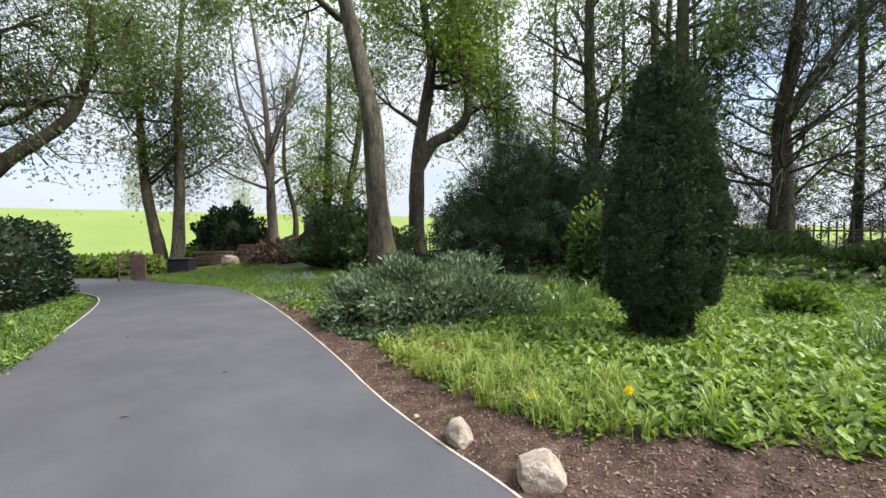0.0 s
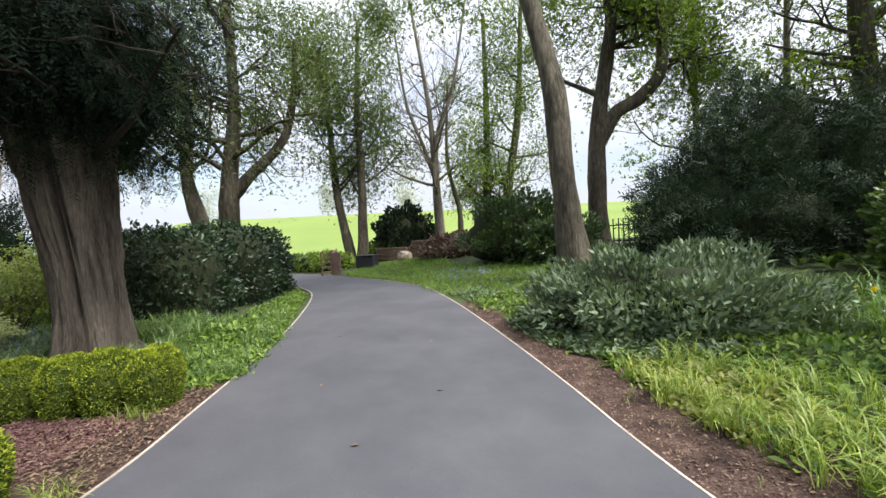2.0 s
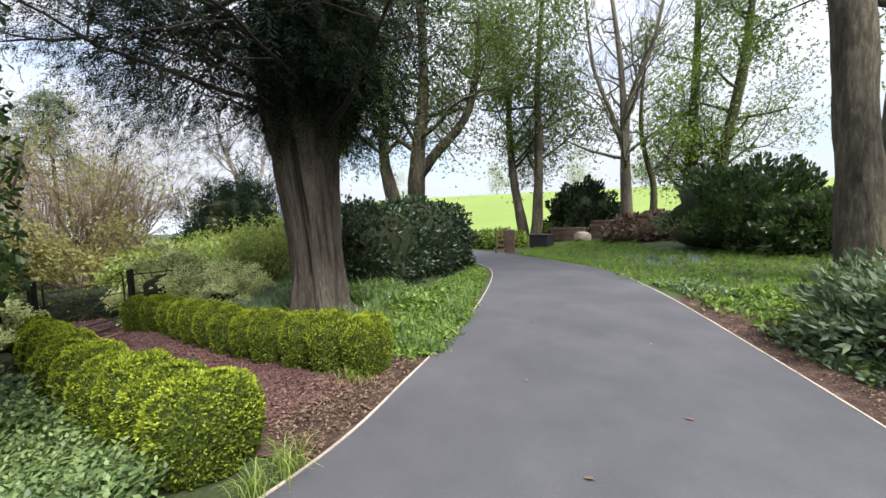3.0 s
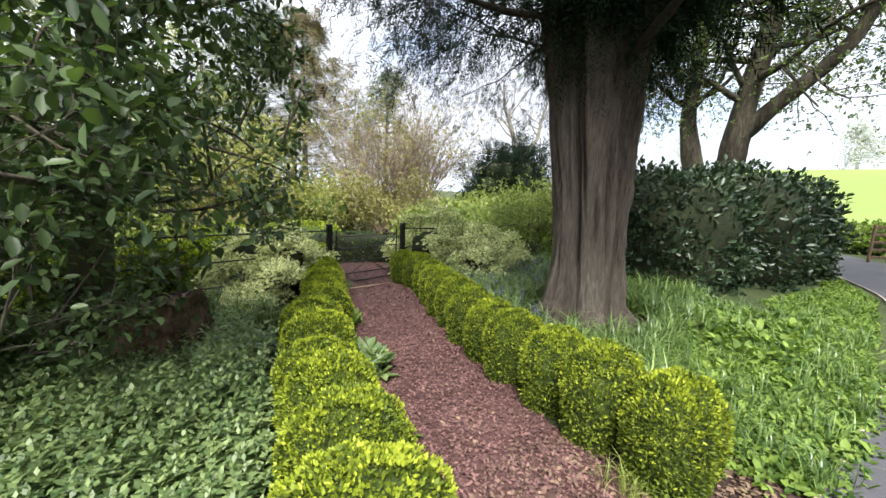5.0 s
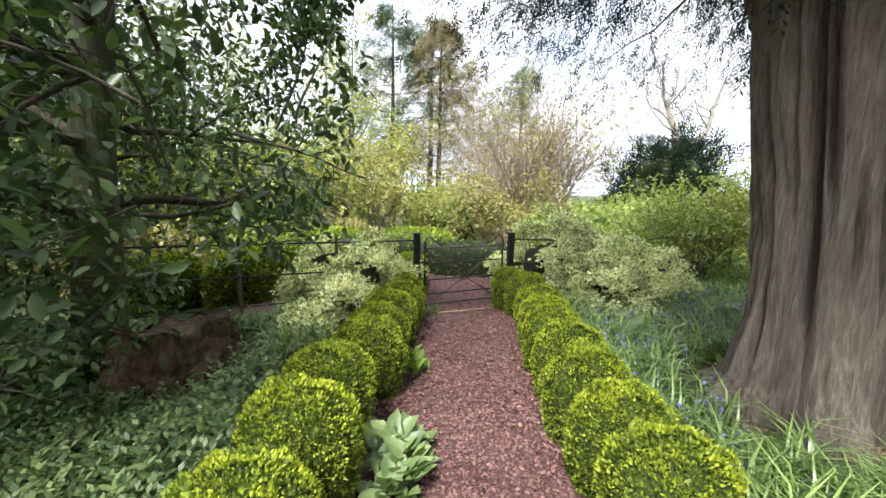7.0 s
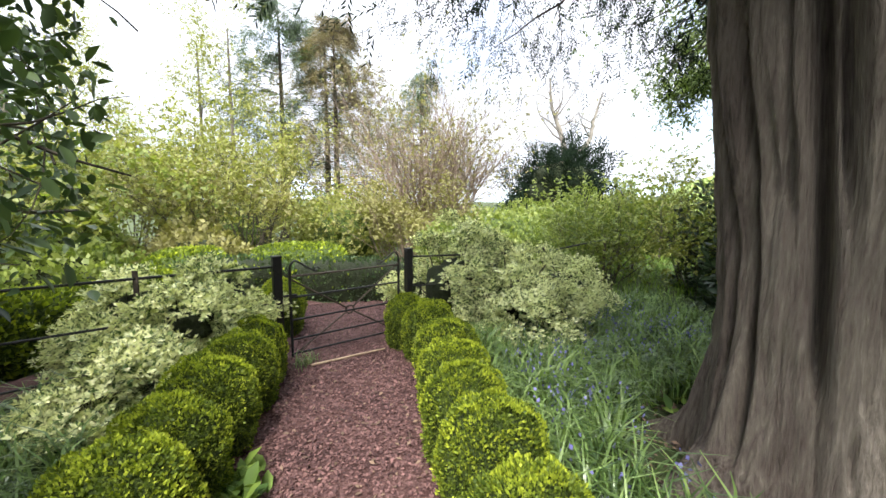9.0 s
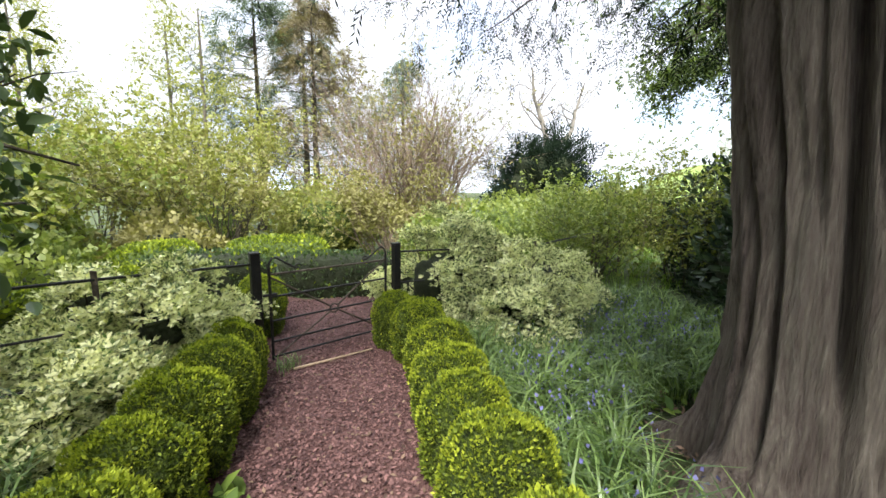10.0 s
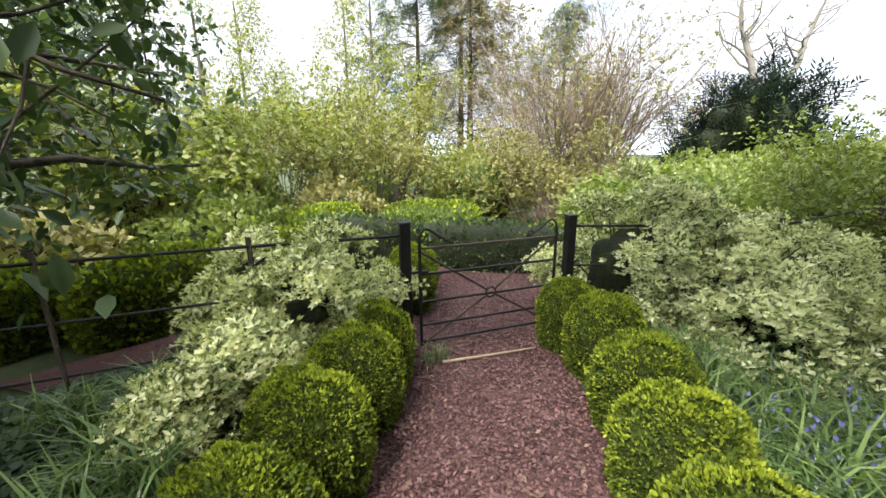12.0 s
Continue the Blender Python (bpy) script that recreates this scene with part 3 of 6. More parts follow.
def strip(left, right, n, lift, across=8, wander=0.0, seed=0):
    a, b = smooth_line(left, n), smooth_line(right, n)
    if wander:
        rg = np.random.default_rng(seed)
        a = a + rg.normal(size=a.shape) * wander
        b = b + rg.normal(size=b.shape) * wander
    f = np.linspace(0, 1, across)
    P = a[:, None] * (1 - f)[None, :, None] + b[:, None] * f[None, :, None]
    Z = land(P[..., 0].ravel(), P[..., 1].ravel()).reshape(P.shape[:2]) + lift
    V = np.concatenate([P, Z[..., None]], -1).reshape(-1, 3)
    i, j = np.meshgrid(np.arange(n - 1), np.arange(across - 1), indexing="ij")
    Q = np.stack([i * across + j, i * across + j + 1, (i + 1) * across + j + 1, (i + 1) * across + j], -1).reshape(-1, 4)
    return V, Q


V, Q = strip(DRIVE_L, DRIVE_R, 160, 0.012, 14)
tagged(make("driveway", V, Q, M_TARMAC), "smooth dark grey tarmac driveway curving through the garden", "driveway", kind="structure")


def edging(line, name):
    """Thin timber boards set on edge along the tarmac, board after board."""
    holder = thing(name, "thin pale timber edging along the tarmac", "edging", (0, 0, 0), kind="structure")
    pts = smooth_line(line, 161)
    for k in range(0, 135, 3):
        p = pts[k:k + 4]
        t = unit(np.gradient(p, axis=0))
        nrm = np.stack([-t[:, 1], t[:, 0]], 1) * 0.011
        z = land(p[:, 0], p[:, 1])
        A, B = p - nrm, p + nrm
        rows = [np.column_stack([A, z - 0.05]), np.column_stack([A, z + 0.018]), np.column_stack([B, z + 0.018]), np.column_stack([B, z - 0.05])]
        V = np.stack(rows, 1).reshape(-1, 3)
        Q = [(4 * i + j, 4 * i + (j + 1) % 4, 4 * i + 4 + (j + 1) % 4, 4 * i + 4 + j) for i in range(3) for j in range(4)]
        Q += [(3, 2, 1, 0), (12, 13, 14, 15)]
        make("board", V, Q, M_EDGE, holder, smooth=False)


edging(DRIVE_R, "trim_1")
edging(DRIVE_L, "trim_2")

V, Q = strip([(x, y - 0.3) for x, y in PATH_L], [(x, y + 0.3) for x, y in PATH_R], 60, 0.004, 8)
tagged(make("garden_path", V, Q, M_CHIP), "reddish bark mulch path between clipped box hedges", "path", kind="structure")
BED_R = [(0.49, 2.43), (-0.01, 3.08), (-0.49, 3.74), (-1.41, 5.18), (-2.41, 6.68), (-3.46, 8.1), (-3.9, 8.75)]
BED_R2 = [(3.6, 2.4), (1.8, 3.2), (0.9, 3.9), (0.2, 5.0), (-1.0, 6.4), (-2.2, 7.7), (-3.7, 8.9)]
V, Q = strip([(3.3, -2.2), (1.44, 0.95)] + BED_R, [(6, -1), (4.2, 1.0)] + BED_R2, 40, 0.008, 10)
tagged(make("mulch_bed", V, Q, M_SOIL), "brown bark mulch strip beside the driveway", "flower bed", kind="structure")
V, Q = strip([(-4.15, 2.3), (-4.4, 2.9), (-4.75, 3.55), (-5.1, 4.2)], [(-5.4, 1.6), (-5.6, 2.6), (-5.6, 3.3), (-5.5, 3.9)], 20, -0.002, 6)
tagged(make("mulch_bed", V, Q, M_SOIL), "brown bark mulch at the mouth of the garden path", "flower bed", kind="structure")


# ---- clipped box hedges ----
def box_ball(seed, r, h):
    ob = thing("box_ball", "clipped rounded box bush, fresh lime-green tips thickest on its lit top", "box bush", (0, 0, 0), "box balls along the path")
    rg = np.random.default_rng(seed)
    core("shade_core", (0, 0, 0), (0.73 * r, 0.92 * r, h), M_BOXCORE, ob, seed, -0.6, 2.35, 0.05, 0.92, (24, 16), 0.16)
    for nm, m, n, low in (("foliage", L_BOX, 8000, -0.6), ("fresh_lit_growth", L_BOXNEW, 13000, -0.5)):
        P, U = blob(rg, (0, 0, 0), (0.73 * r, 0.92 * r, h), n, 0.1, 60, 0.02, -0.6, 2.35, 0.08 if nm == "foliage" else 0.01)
        if nm == "fresh_lit_growth":
            # fresh tips, thinned downwards to paint lit tops and darker sides
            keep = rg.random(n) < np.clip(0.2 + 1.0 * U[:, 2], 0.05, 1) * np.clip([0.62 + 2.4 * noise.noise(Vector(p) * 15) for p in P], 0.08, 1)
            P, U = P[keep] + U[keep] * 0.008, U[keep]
        P[:, :2] *= 1 - 0.16 * (1 - np.clip(P[:, 2:] / (0.6 * h), 0, 1))
        c = len(P)
        D = unit(U * 0.8 + rg.normal(size=(c, 3)) * 0.5 + np.array([0, 0, 0.35]))
        N = unit(U + 0.8 * rg.normal(size=(c, 3)))
        P[:, 2] = np.maximum(P[:, 2], 0.01)
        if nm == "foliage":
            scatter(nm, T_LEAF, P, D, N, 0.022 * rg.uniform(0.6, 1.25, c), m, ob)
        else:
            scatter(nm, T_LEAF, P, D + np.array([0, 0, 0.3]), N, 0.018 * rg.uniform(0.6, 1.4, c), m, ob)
    return ob


RIGHT_BALLS = [(-5.22, 3.42, 1.12), (-5.6, 3.22, 1.08), (-5.99, 3.08, 1.05), (-6.42, 2.9, 1.02), (-6.82, 2.8, 1.0), (-7.23, 2.68, 1.0), (-7.74, 2.62, 1.02), (-8.14, 2.52, 0.98), (-8.59, 2.47, 1.0), (-9.12, 2.42, 1.04), (-9.66, 2.26, 1.02), (-9.98, 2.02, 0.92)]
LEFT_BALLS = [(-4.66, 1.84, 1.32), (-5.12, 1.72, 1.16), (-5.47, 1.6, 1.08), (-5.84, 1.45, 1.04), (-6.3, 1.36, 1.05), (-6.83, 1.2, 1.05), (-7.36, 1.21, 1.05), (-7.76, 1.12, 0.98), (-8.2, 1.03, 1.02), (-8.68, 0.95, 1.02), (-9.08, 0.89, 0.85), (-10.3, 0.55, 1.0), (-10.75, 0.4, 1.05)]
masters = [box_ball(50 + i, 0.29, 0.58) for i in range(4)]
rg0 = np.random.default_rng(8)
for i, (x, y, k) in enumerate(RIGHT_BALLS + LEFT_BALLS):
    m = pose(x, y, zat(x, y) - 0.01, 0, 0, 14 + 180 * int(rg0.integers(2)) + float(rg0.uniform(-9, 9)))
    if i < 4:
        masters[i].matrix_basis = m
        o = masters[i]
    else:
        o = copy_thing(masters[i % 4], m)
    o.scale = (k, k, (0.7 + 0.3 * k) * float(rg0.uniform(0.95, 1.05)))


# ---- the old yew by the path ----
YEW = np.array([-7.93, 4.23, zat(-7.93, 4.23)])


def off_side(q):
    """The yew's crown is one-sided: little grows towards the laurel."""
    return (q[:, 0] - YEW[0]) * 0.43 + (q[:, 1] - YEW[1]) * 0.9 < 1.5


def yew_tree():
    ob = thing("yew_tree", "old yew with a thick fluted grey-brown trunk and dark needles", "yew tree", YEW)
    rg = np.random.default_rng(21)
    na, nz = 220, 130
    a = np.arange(na) * 2 * np.pi / na
    z = np.linspace(-0.15, 4.6, nz)
    A, Z = np.meshgrid(a, z, indexing="ij")
    R = np.interp(Z, [-0.15, 0.0, 0.25, 0.7, 1.4, 2.2, 3.0, 3.8, 4.6], [0.7, 0.56, 0.465, 0.43, 0.435, 0.49, 0.57, 0.64, 0.6])
    tw = A + 0.16 * Z
    flute = 0.045 * np.cos(5 * tw + 0.4 + 0.5 * np.sin(Z)) + 0.02 * np.cos(8 * tw + 1.2 + 0.5 * Z) + 0.008 * np.cos(13 * tw - 0.8 * Z + 0.8 * np.sin(1.9 * Z)) + 0.006 * np.cos(29 * tw + 2.2 * np.sin(1.3 * Z)) + 0.006 * np.cos(47 * tw + 2.6 * np.sin(2.1 * Z + A))
    flute = flute + 0.03 * np.sin(3.1 * Z + 2 * np.cos(A * 2)) * np.cos(3 * A + 1) - 0.1 * np.exp(-((A - 3.9) % (2 * np.pi) - 1.2) ** 2 / 0.02 - (Z - 1.55) ** 2 / 0.03)
    for ang, lo, hi, w, dpt in ((-0.8, 0.5, 4.0, 0.085, 0.5), (-0.6, 1.3, 3.8, 0.05, 0.4), (-1.42, 0.15, 2.6, 0.06, 0.32), (-0.3, 0.7, 1.9, 0.045, 0.26), (-1.08, 1.2, 3.4, 0.05, 0.2), (-1.75, 0.4, 3.0, 0.07, 0.25), (0.05, 0.5, 2.4, 0.06, 0.22), (-2.2, 0.3, 3.2, 0.1, 0.25), (2.0, 0.3, 3.0, 0.1, 0.22), (0.45, 0.4, 2.8, 0.09, 0.2)):
        da = (A - ang + 0.12 * (Z - 1.5) + np.pi) % (2 * np.pi) - np.pi
        flute = flute - dpt * np.exp(-(da / (w * (0.55 + 0.3 * Z))) ** 2) * sstep(lo, lo + 0.5, Z) * sstep(hi, hi - 0.7, Z)
    foot = np.exp(-np.maximum(Z, 0) / 0.22)
    flute = flute + foot * 0.3 * np.cos(5 * A + 0.9)
    R = R * (1 + flute)
    bump = [noise.noise(Vector((4.5 * math.cos(u), 4.5 * math.sin(u), 2.2 * w))) * 0.075 + noise.noise(Vector((11 * math.cos(u), 11 * math.sin(u), 5 * w))) * 0.026 - abs(noise.noise(Vector((3.4 * math.cos(u + 0.1 * w), 3.4 * math.sin(u + 0.1 * w), 0.75 * w + 7)))) * 0.16 - abs(noise.noise(Vector((9 * math.cos(u), 9 * math.sin(u), 1.1 * w)))) * 0.07 for u, w in zip(A.ravel(), Z.ravel())]
    R = R * (1 + np.array(bump).reshape(R.shape))
    cx = YEW[0] + np.interp(Z, [0, 1.2, 2.4, 4.6], [0, -0.01, -0.05, -0.12]) + R * np.cos(A)
    cy = YEW[1] + np.interp(Z, [0, 1.2, 2.4, 4.6], [0, -0.02, -0.07, -0.1]) + R * np.sin(A)
    V = np.stack([cx, cy, YEW[2] + Z], -1).reshape(-1, 3)
    i, j = np.meshgrid(np.arange(na), np.arange(nz - 1), indexing="ij")
    Q = np.stack([i * nz + j, ((i + 1) % na) * nz + j, ((i + 1) % na) * nz + j + 1, i * nz + j + 1], -1).reshape(-1, 4)
    make("trunk", V, Q, M_YEWBARK, ob)
    c = 4600
    a, q = rg.uniform(0, 2 * np.pi, c), rg.uniform(0.65, 2.6, c)
    P = np.stack([YEW[0] + q * np.cos(a), YEW[1] + q * np.sin(a), YEW[2] + 3.0 + 0.18 * q + 0.3 * np.sin(3 * a + 2 * q) + 2.2 * rg.random(c)], 1)
    P = P[off_side(P)]
    c, a = len(P), np.arctan2(P[off_side(P), 1] - YEW[1], P[off_side(P), 0] - YEW[0])
    D = np.stack([np.cos(a), np.sin(a), rg.uniform(-1.2, 0.0, c)], 1) + rg.normal(size=(c, 3)) * 0.4
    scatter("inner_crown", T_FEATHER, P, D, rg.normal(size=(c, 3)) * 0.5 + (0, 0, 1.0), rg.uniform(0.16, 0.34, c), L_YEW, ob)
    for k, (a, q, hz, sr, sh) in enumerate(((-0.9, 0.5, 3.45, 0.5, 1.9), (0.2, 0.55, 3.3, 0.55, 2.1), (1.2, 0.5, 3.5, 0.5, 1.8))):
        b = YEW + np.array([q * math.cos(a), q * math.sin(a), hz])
        # opaque dark shells paint the shade deep in the crown
        core("shade_core", tuple(b), (sr, sr, sh), M_CORE, ob, 600 + k, -0.9, 2.0, 0.5, 0.7, (24, 16))
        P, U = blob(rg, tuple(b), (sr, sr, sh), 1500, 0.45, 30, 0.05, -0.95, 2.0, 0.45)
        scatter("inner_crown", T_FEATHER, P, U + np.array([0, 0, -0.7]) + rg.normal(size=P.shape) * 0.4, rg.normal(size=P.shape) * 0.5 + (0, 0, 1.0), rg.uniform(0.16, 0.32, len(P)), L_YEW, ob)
    out, tips = [], []
    for i in range(38):
        a = i * 2.399 + rg.uniform(-0.2, 0.2)
        h = 3.1 + 2.6 * (i / 38) + rg.uniform(-0.2, 0.2)
        d = np.array([math.cos(a), math.sin(a), rg.uniform(0.0, 0.4)])
        s = YEW + np.array([0.35 * math.cos(a), 0.35 * math.sin(a), h])
        grow(rg, s, d, rg.uniform(2.6, 4.0), rg.uniform(0.03, 0.06), 2, out, tips, (4, 6), 0.3, 0.0, 0.85, 0.5, 0.25, 7)
    top = [YEW + np.array([0.0, 0, 4.4]), YEW + np.array([0.1, 0.1, 5.6]), YEW + np.array([0.1, 0.2, 7.0])]
    out.append((smooth_line(top, 12), np.linspace(0.45, 0.08, 12)))
    out = [(p, r) for p, r in out if p[:, 2].min() > 2.75 and off_side(p).all()]
    V, Q = tubes(out, 5)
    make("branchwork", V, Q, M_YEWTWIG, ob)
    T = np.array(tips)
    T = T[off_side(T)]
    reach = np.linalg.norm(T[:, :2] - YEW[:2], axis=1)
    T = T[T[:, 2] > np.where(T[:, 0] > YEW[0] + 0.3, 3.0 + 0.25 * (reach - 1), 2.45)]
    c = 19000
    P = T[rg.integers(0, len(T), c)] + rg.normal(size=(c, 3)) * np.array([0.16, 0.16, 0.13])
    away = P - YEW
    away[:, 2] = -0.55 * np.linalg.norm(away[:, :2], axis=1) - 0.2
    D = unit(away) + rg.normal(size=(c, 3)) * 0.5
    N = rg.normal(size=(c, 3)) * 0.5 + np.array([0, 0, 1.0])
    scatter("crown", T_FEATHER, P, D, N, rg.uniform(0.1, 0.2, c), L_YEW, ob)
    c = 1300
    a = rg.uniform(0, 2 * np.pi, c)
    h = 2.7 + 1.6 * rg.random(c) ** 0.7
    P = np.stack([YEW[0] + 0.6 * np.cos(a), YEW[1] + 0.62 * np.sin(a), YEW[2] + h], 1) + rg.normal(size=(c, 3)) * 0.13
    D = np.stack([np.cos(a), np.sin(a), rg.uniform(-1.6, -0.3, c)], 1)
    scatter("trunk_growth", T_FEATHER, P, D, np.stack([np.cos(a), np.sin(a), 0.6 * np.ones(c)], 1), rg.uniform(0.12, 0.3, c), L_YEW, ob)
    return ob


yew_tree()


# ---- holly beside the path, with its stump ----
def holly_tree():
    base = np.array([-6.88, -0.68, zat(-6.88, -0.68)])
    ob = thing("holly_tree", "dark glossy holly tree overhanging the path", "holly tree", base)
    rg = np.random.default_rng(31)
    line = smooth_line([base, base + (0.04, 0.14, 0.8), base + (0.05, 0.22, 1.6), base + (-0.02, 0.28, 3.2), base + (0.1, 0.0, 6.0)], 24)
    V, Q = tubes([(line, np.linspace(0.17, 0.07, 24))], 12)
    make("trunk", V, Q, M_BARKMOSS, ob)
    out, tips = [], []
    for i in range(44):
        f = 0.12 + 0.85 * i / 44
        a = i * 2.399
        k = int(f * 23)
        d = np.array([math.cos(a), math.sin(a), rg.uniform(-0.25, 0.35)])
        grow(rg, line[k], d, rg.uniform(1.7, 2.8) * (1.15 - 0.4 * f), 0.04, 2, out, tips, (4, 6), 0.3, -0.05, 0.85, 0.5, 0.25, 6)
    # the crown ends short of the fence and the path
    clear = lambda q: (q[:, 1] - 2.0 < 1.2 * (q[:, 0] + 7.07) + 0.1) & (q[:, 1] < 1.1)
    out = [(p, r) for p, r in out if p[:, 2].min() > 1.05 and clear(p).all()]
    V, Q = tubes(out, 4)
    make("branchwork", V, Q, M_BARK, ob)
    T = np.array(tips)
    ok = ~((np.abs(T[:, 1] - 2.2) < 1.0) & (T[:, 2] < 2.2)) & (T[:, 2] > np.where(T[:, 1] > -0.9, 1.08, 0.8))
    T = T[ok & clear(T)]
    c = 30000
    P = T[rg.integers(0, len(T), c)] + rg.normal(size=(c, 3)) * 0.11
    P = P[(P[:, 1] - 2.0 < 1.2 * (P[:, 0] + 7.07) - 0.1) & (P[:, 1] < 1.0) & ((P[:, 2] > 1.7) | (rg.random(c) < 0.55))]
    c = len(P)
    D = rg.normal(size=(c, 3)) + np.array([0.0, 0.0, -0.3])
    N = rg.normal(size=(c, 3)) * 0.55 + np.array([0, 0, 1.0])
    scatter("crown", T_BROAD, P, D, N, rg.uniform(0.055, 0.11, c), L_HOLLY, ob)
    return ob


holly_tree()


def understorey(x, y, r, h, seed):
    base = np.array([x, y, zat(x, y)])
    ob = thing("holly_sapling", "thin-stemmed holly sapling with glossy leaves", "sapling", base, "young hollies")
    rg = np.random.default_rng(seed)
    out, tips = [], []
    for i in range(9):
        a = i * 2.399
        grow(rg, base + (0.1 * math.cos(a), 0.1 * math.sin(a), -0.02), (0.45 * math.cos(a), 0.45 * math.sin(a), 1), h * rg.uniform(0.6, 1.0), 0.018, 2, out, tips, (4, 6), 0.3, 0.1, 0.8, 0.5, 0.3, 6)
    V, Q = tubes(out, 5)
    make("stemwork", V, Q, M_BARKPALE, ob)
    T = np.array(tips)
    T = T[T[:, 2] > 0.35]
    c = 4500
    P = T[rg.integers(0, len(T), c)] + rg.normal(size=(c, 3)) * 0.09
    scatter("foliage", T_BROAD, P, rg.normal(size=(c, 3)), rg.normal(size=(c, 3)) * 0.5 + (0, 0, 1.0), rg.uniform(0.05, 0.09, c), L_HOLLY, ob)


understorey(-6.0, -0.75, 0.6, 1.5, 36)
understorey(-5.2, -1.6, 0.7, 2.0, 37)
understorey(-6.9, -1.7, 0.7, 2.2, 38)


def stump(at, r, h, seed):
    ob = thing("tree_stump", "mossy rotten tree stump among ground cover", "tree stump", at)
    rg = np.random.default_rng(seed)
    na, nz = 72, 22
    a = np.arange(na) * 2 * np.pi / na
    A, S = np.meshgrid(a, np.linspace(0, 1, nz), indexing="ij")
    top = h * (1 + 0.22 * np.cos(A - 0.7) + 0.12 * np.cos(3 * A + 1) + 0.08 * np.cos(9 * A))
    R = r * (1.1 + 0.5 * np.exp(-S * 3) * (1 + 0.4 * np.cos(5 * A)) + 0.07 * np.cos(7 * A + 1) + 0.03 * np.cos(17 * A))
    R = R * (1 + np.array([noise.noise(Vector((3 * math.cos(u), 3 * math.sin(u), 4 * w))) * 0.12 + noise.noise(Vector((9 * math.cos(u), 9 * math.sin(u), 9 * w))) * 0.14 for u, w in zip(A.ravel(), S.ravel())]).reshape(R.shape))
    V = np.stack([at[0] + R * np.cos(A), at[1] + R * np.sin(A), at[2] - 0.03 + S * top], -1).reshape(-1, 3)
    c = 4500
    high = V[(S.ravel() > 0.62) | (rg.random(len(V)) < 0.12)]
    P = high[rg.integers(0, len(high), c)] + rg.normal(size=(c, 3)) * 0.02
    U = unit(P - np.array(at) - (0, 0, 0.1))
    scatter("moss", T_NARROW, P, U + rg.normal(size=(c, 3)) * 0.6, rg.normal(size=(c, 3)), rg.uniform(0.012, 0.035, c), M_MOSS, ob)
    i, j = np.meshgrid(np.arange(na), np.arange(nz - 1), indexing="ij")
    Q = np.stack([i * nz + j, ((i + 1) % na) * nz + j, ((i + 1) % na) * nz + j + 1, i * nz + j + 1], -1).reshape(-1, 4)
    make("bark", V, Q, M_STUMPWOOD, ob)
    A, S = np.meshgrid(a, np.linspace(0.05, 1, 6), indexing="ij")
    top = h * (1 + 0.22 * np.cos(A - 0.7) + 0.12 * np.cos(3 * A + 1) + 0.08 * np.cos(9 * A))
    R = 1.1 * r * S * (1 + 0.07 * np.cos(7 * A + 1) + 0.03 * np.cos(17 * A))
    Z = at[2] - 0.03 + h * 0.9 * (1 - S ** 4) + (top - 0.015) * S ** 4
    V = np.stack([at[0] + R * np.cos(A), at[1] + R * np.sin(A), Z], -1).reshape(-1, 3)
    nz = 6
    i, j = np.meshgrid(np.arange(na), np.arange(nz - 1), indexing="ij")
    Q = np.stack([i * nz + j, ((i + 1) % na) * nz + j, ((i + 1) % na) * nz + j + 1, i * nz + j + 1], -1).reshape(-1, 4)
    make("heartwood", V, Q, M_STUMPWOOD, ob)


stump((-7.12, -0.26, zat(-7.12, -0.26)), 0.34, 0.46, 3)


# ---- hedge and shrubs beside the drive ----
LAUREL = (-10.6, 7.9, zat(-10.6, 7.9))


def laurel():
    ob = thing("laurel_hedge", "big dense dark green laurel clump beside the driveway", "laurel hedge", LAUREL)
    for seed, (x, y, rx, ry, h) in enumerate(((-9.9, 6.6, 1.25, 1.25, 2.0), (-10.5, 8.2, 1.45, 1.5, 2.1), (-10.7, 9.6, 1.1, 1.1, 1.95), (-11.6, 7.6, 1.3, 1.6, 2.0))):
        b = (x, y, zat(x, y))
        rg = np.random.default_rng(60 + seed)
        core("shade_core", b, (rx, ry, h), M_CORE, ob, 60 + seed, -0.6, 2.9, 0.2, 0.86)
        n = 5200
        P, U = blob(rg, b, (rx, ry, h), n, 0.24, 60, 0.022, -0.6, 2.9, 0.16)
        P[:, 2] = np.maximum(P[:, 2], b[2] + 0.03)
        D = unit(U * 0.7 + rg.normal(size=(n, 3)) * 0.55 + np.array([0, 0, 0.25]))
        scatter("foliage", T_BROAD, P, D, unit(U + 0.6 * rg.normal(size=(n, 3))), rg.uniform(0.08, 0.14, n), L_LAUREL, ob)


laurel()
shrub("silver_shrub", "low spreading grey-green evergreen shrub in the bed", "shrub", (-0.2, 7.45, zat(-0.2, 7.45) - 0.08), (1.75, 1.25, 1.02), 17000, 0.13, L_SILVER, 71, T_NARROW2, 0.6, count=46, width=0.03, up=0.55, power=2.0, core_mat=M_CORE, shrink=0.72, low=-0.3, deep=0.35, rnd=1.1)
shrub("silver_shrub", "low spreading grey-green evergreen shrub in the bed", "shrub", (-1.2, 7.3, zat(-1.2, 7.3) - 0.08), (0.9, 0.8, 0.72), 4200, 0.12, L_SILVER, 72, T_NARROW2, 0.55, count=30, width=0.03, up=0.5, power=2.0, low=-0.3, rnd=1.1)


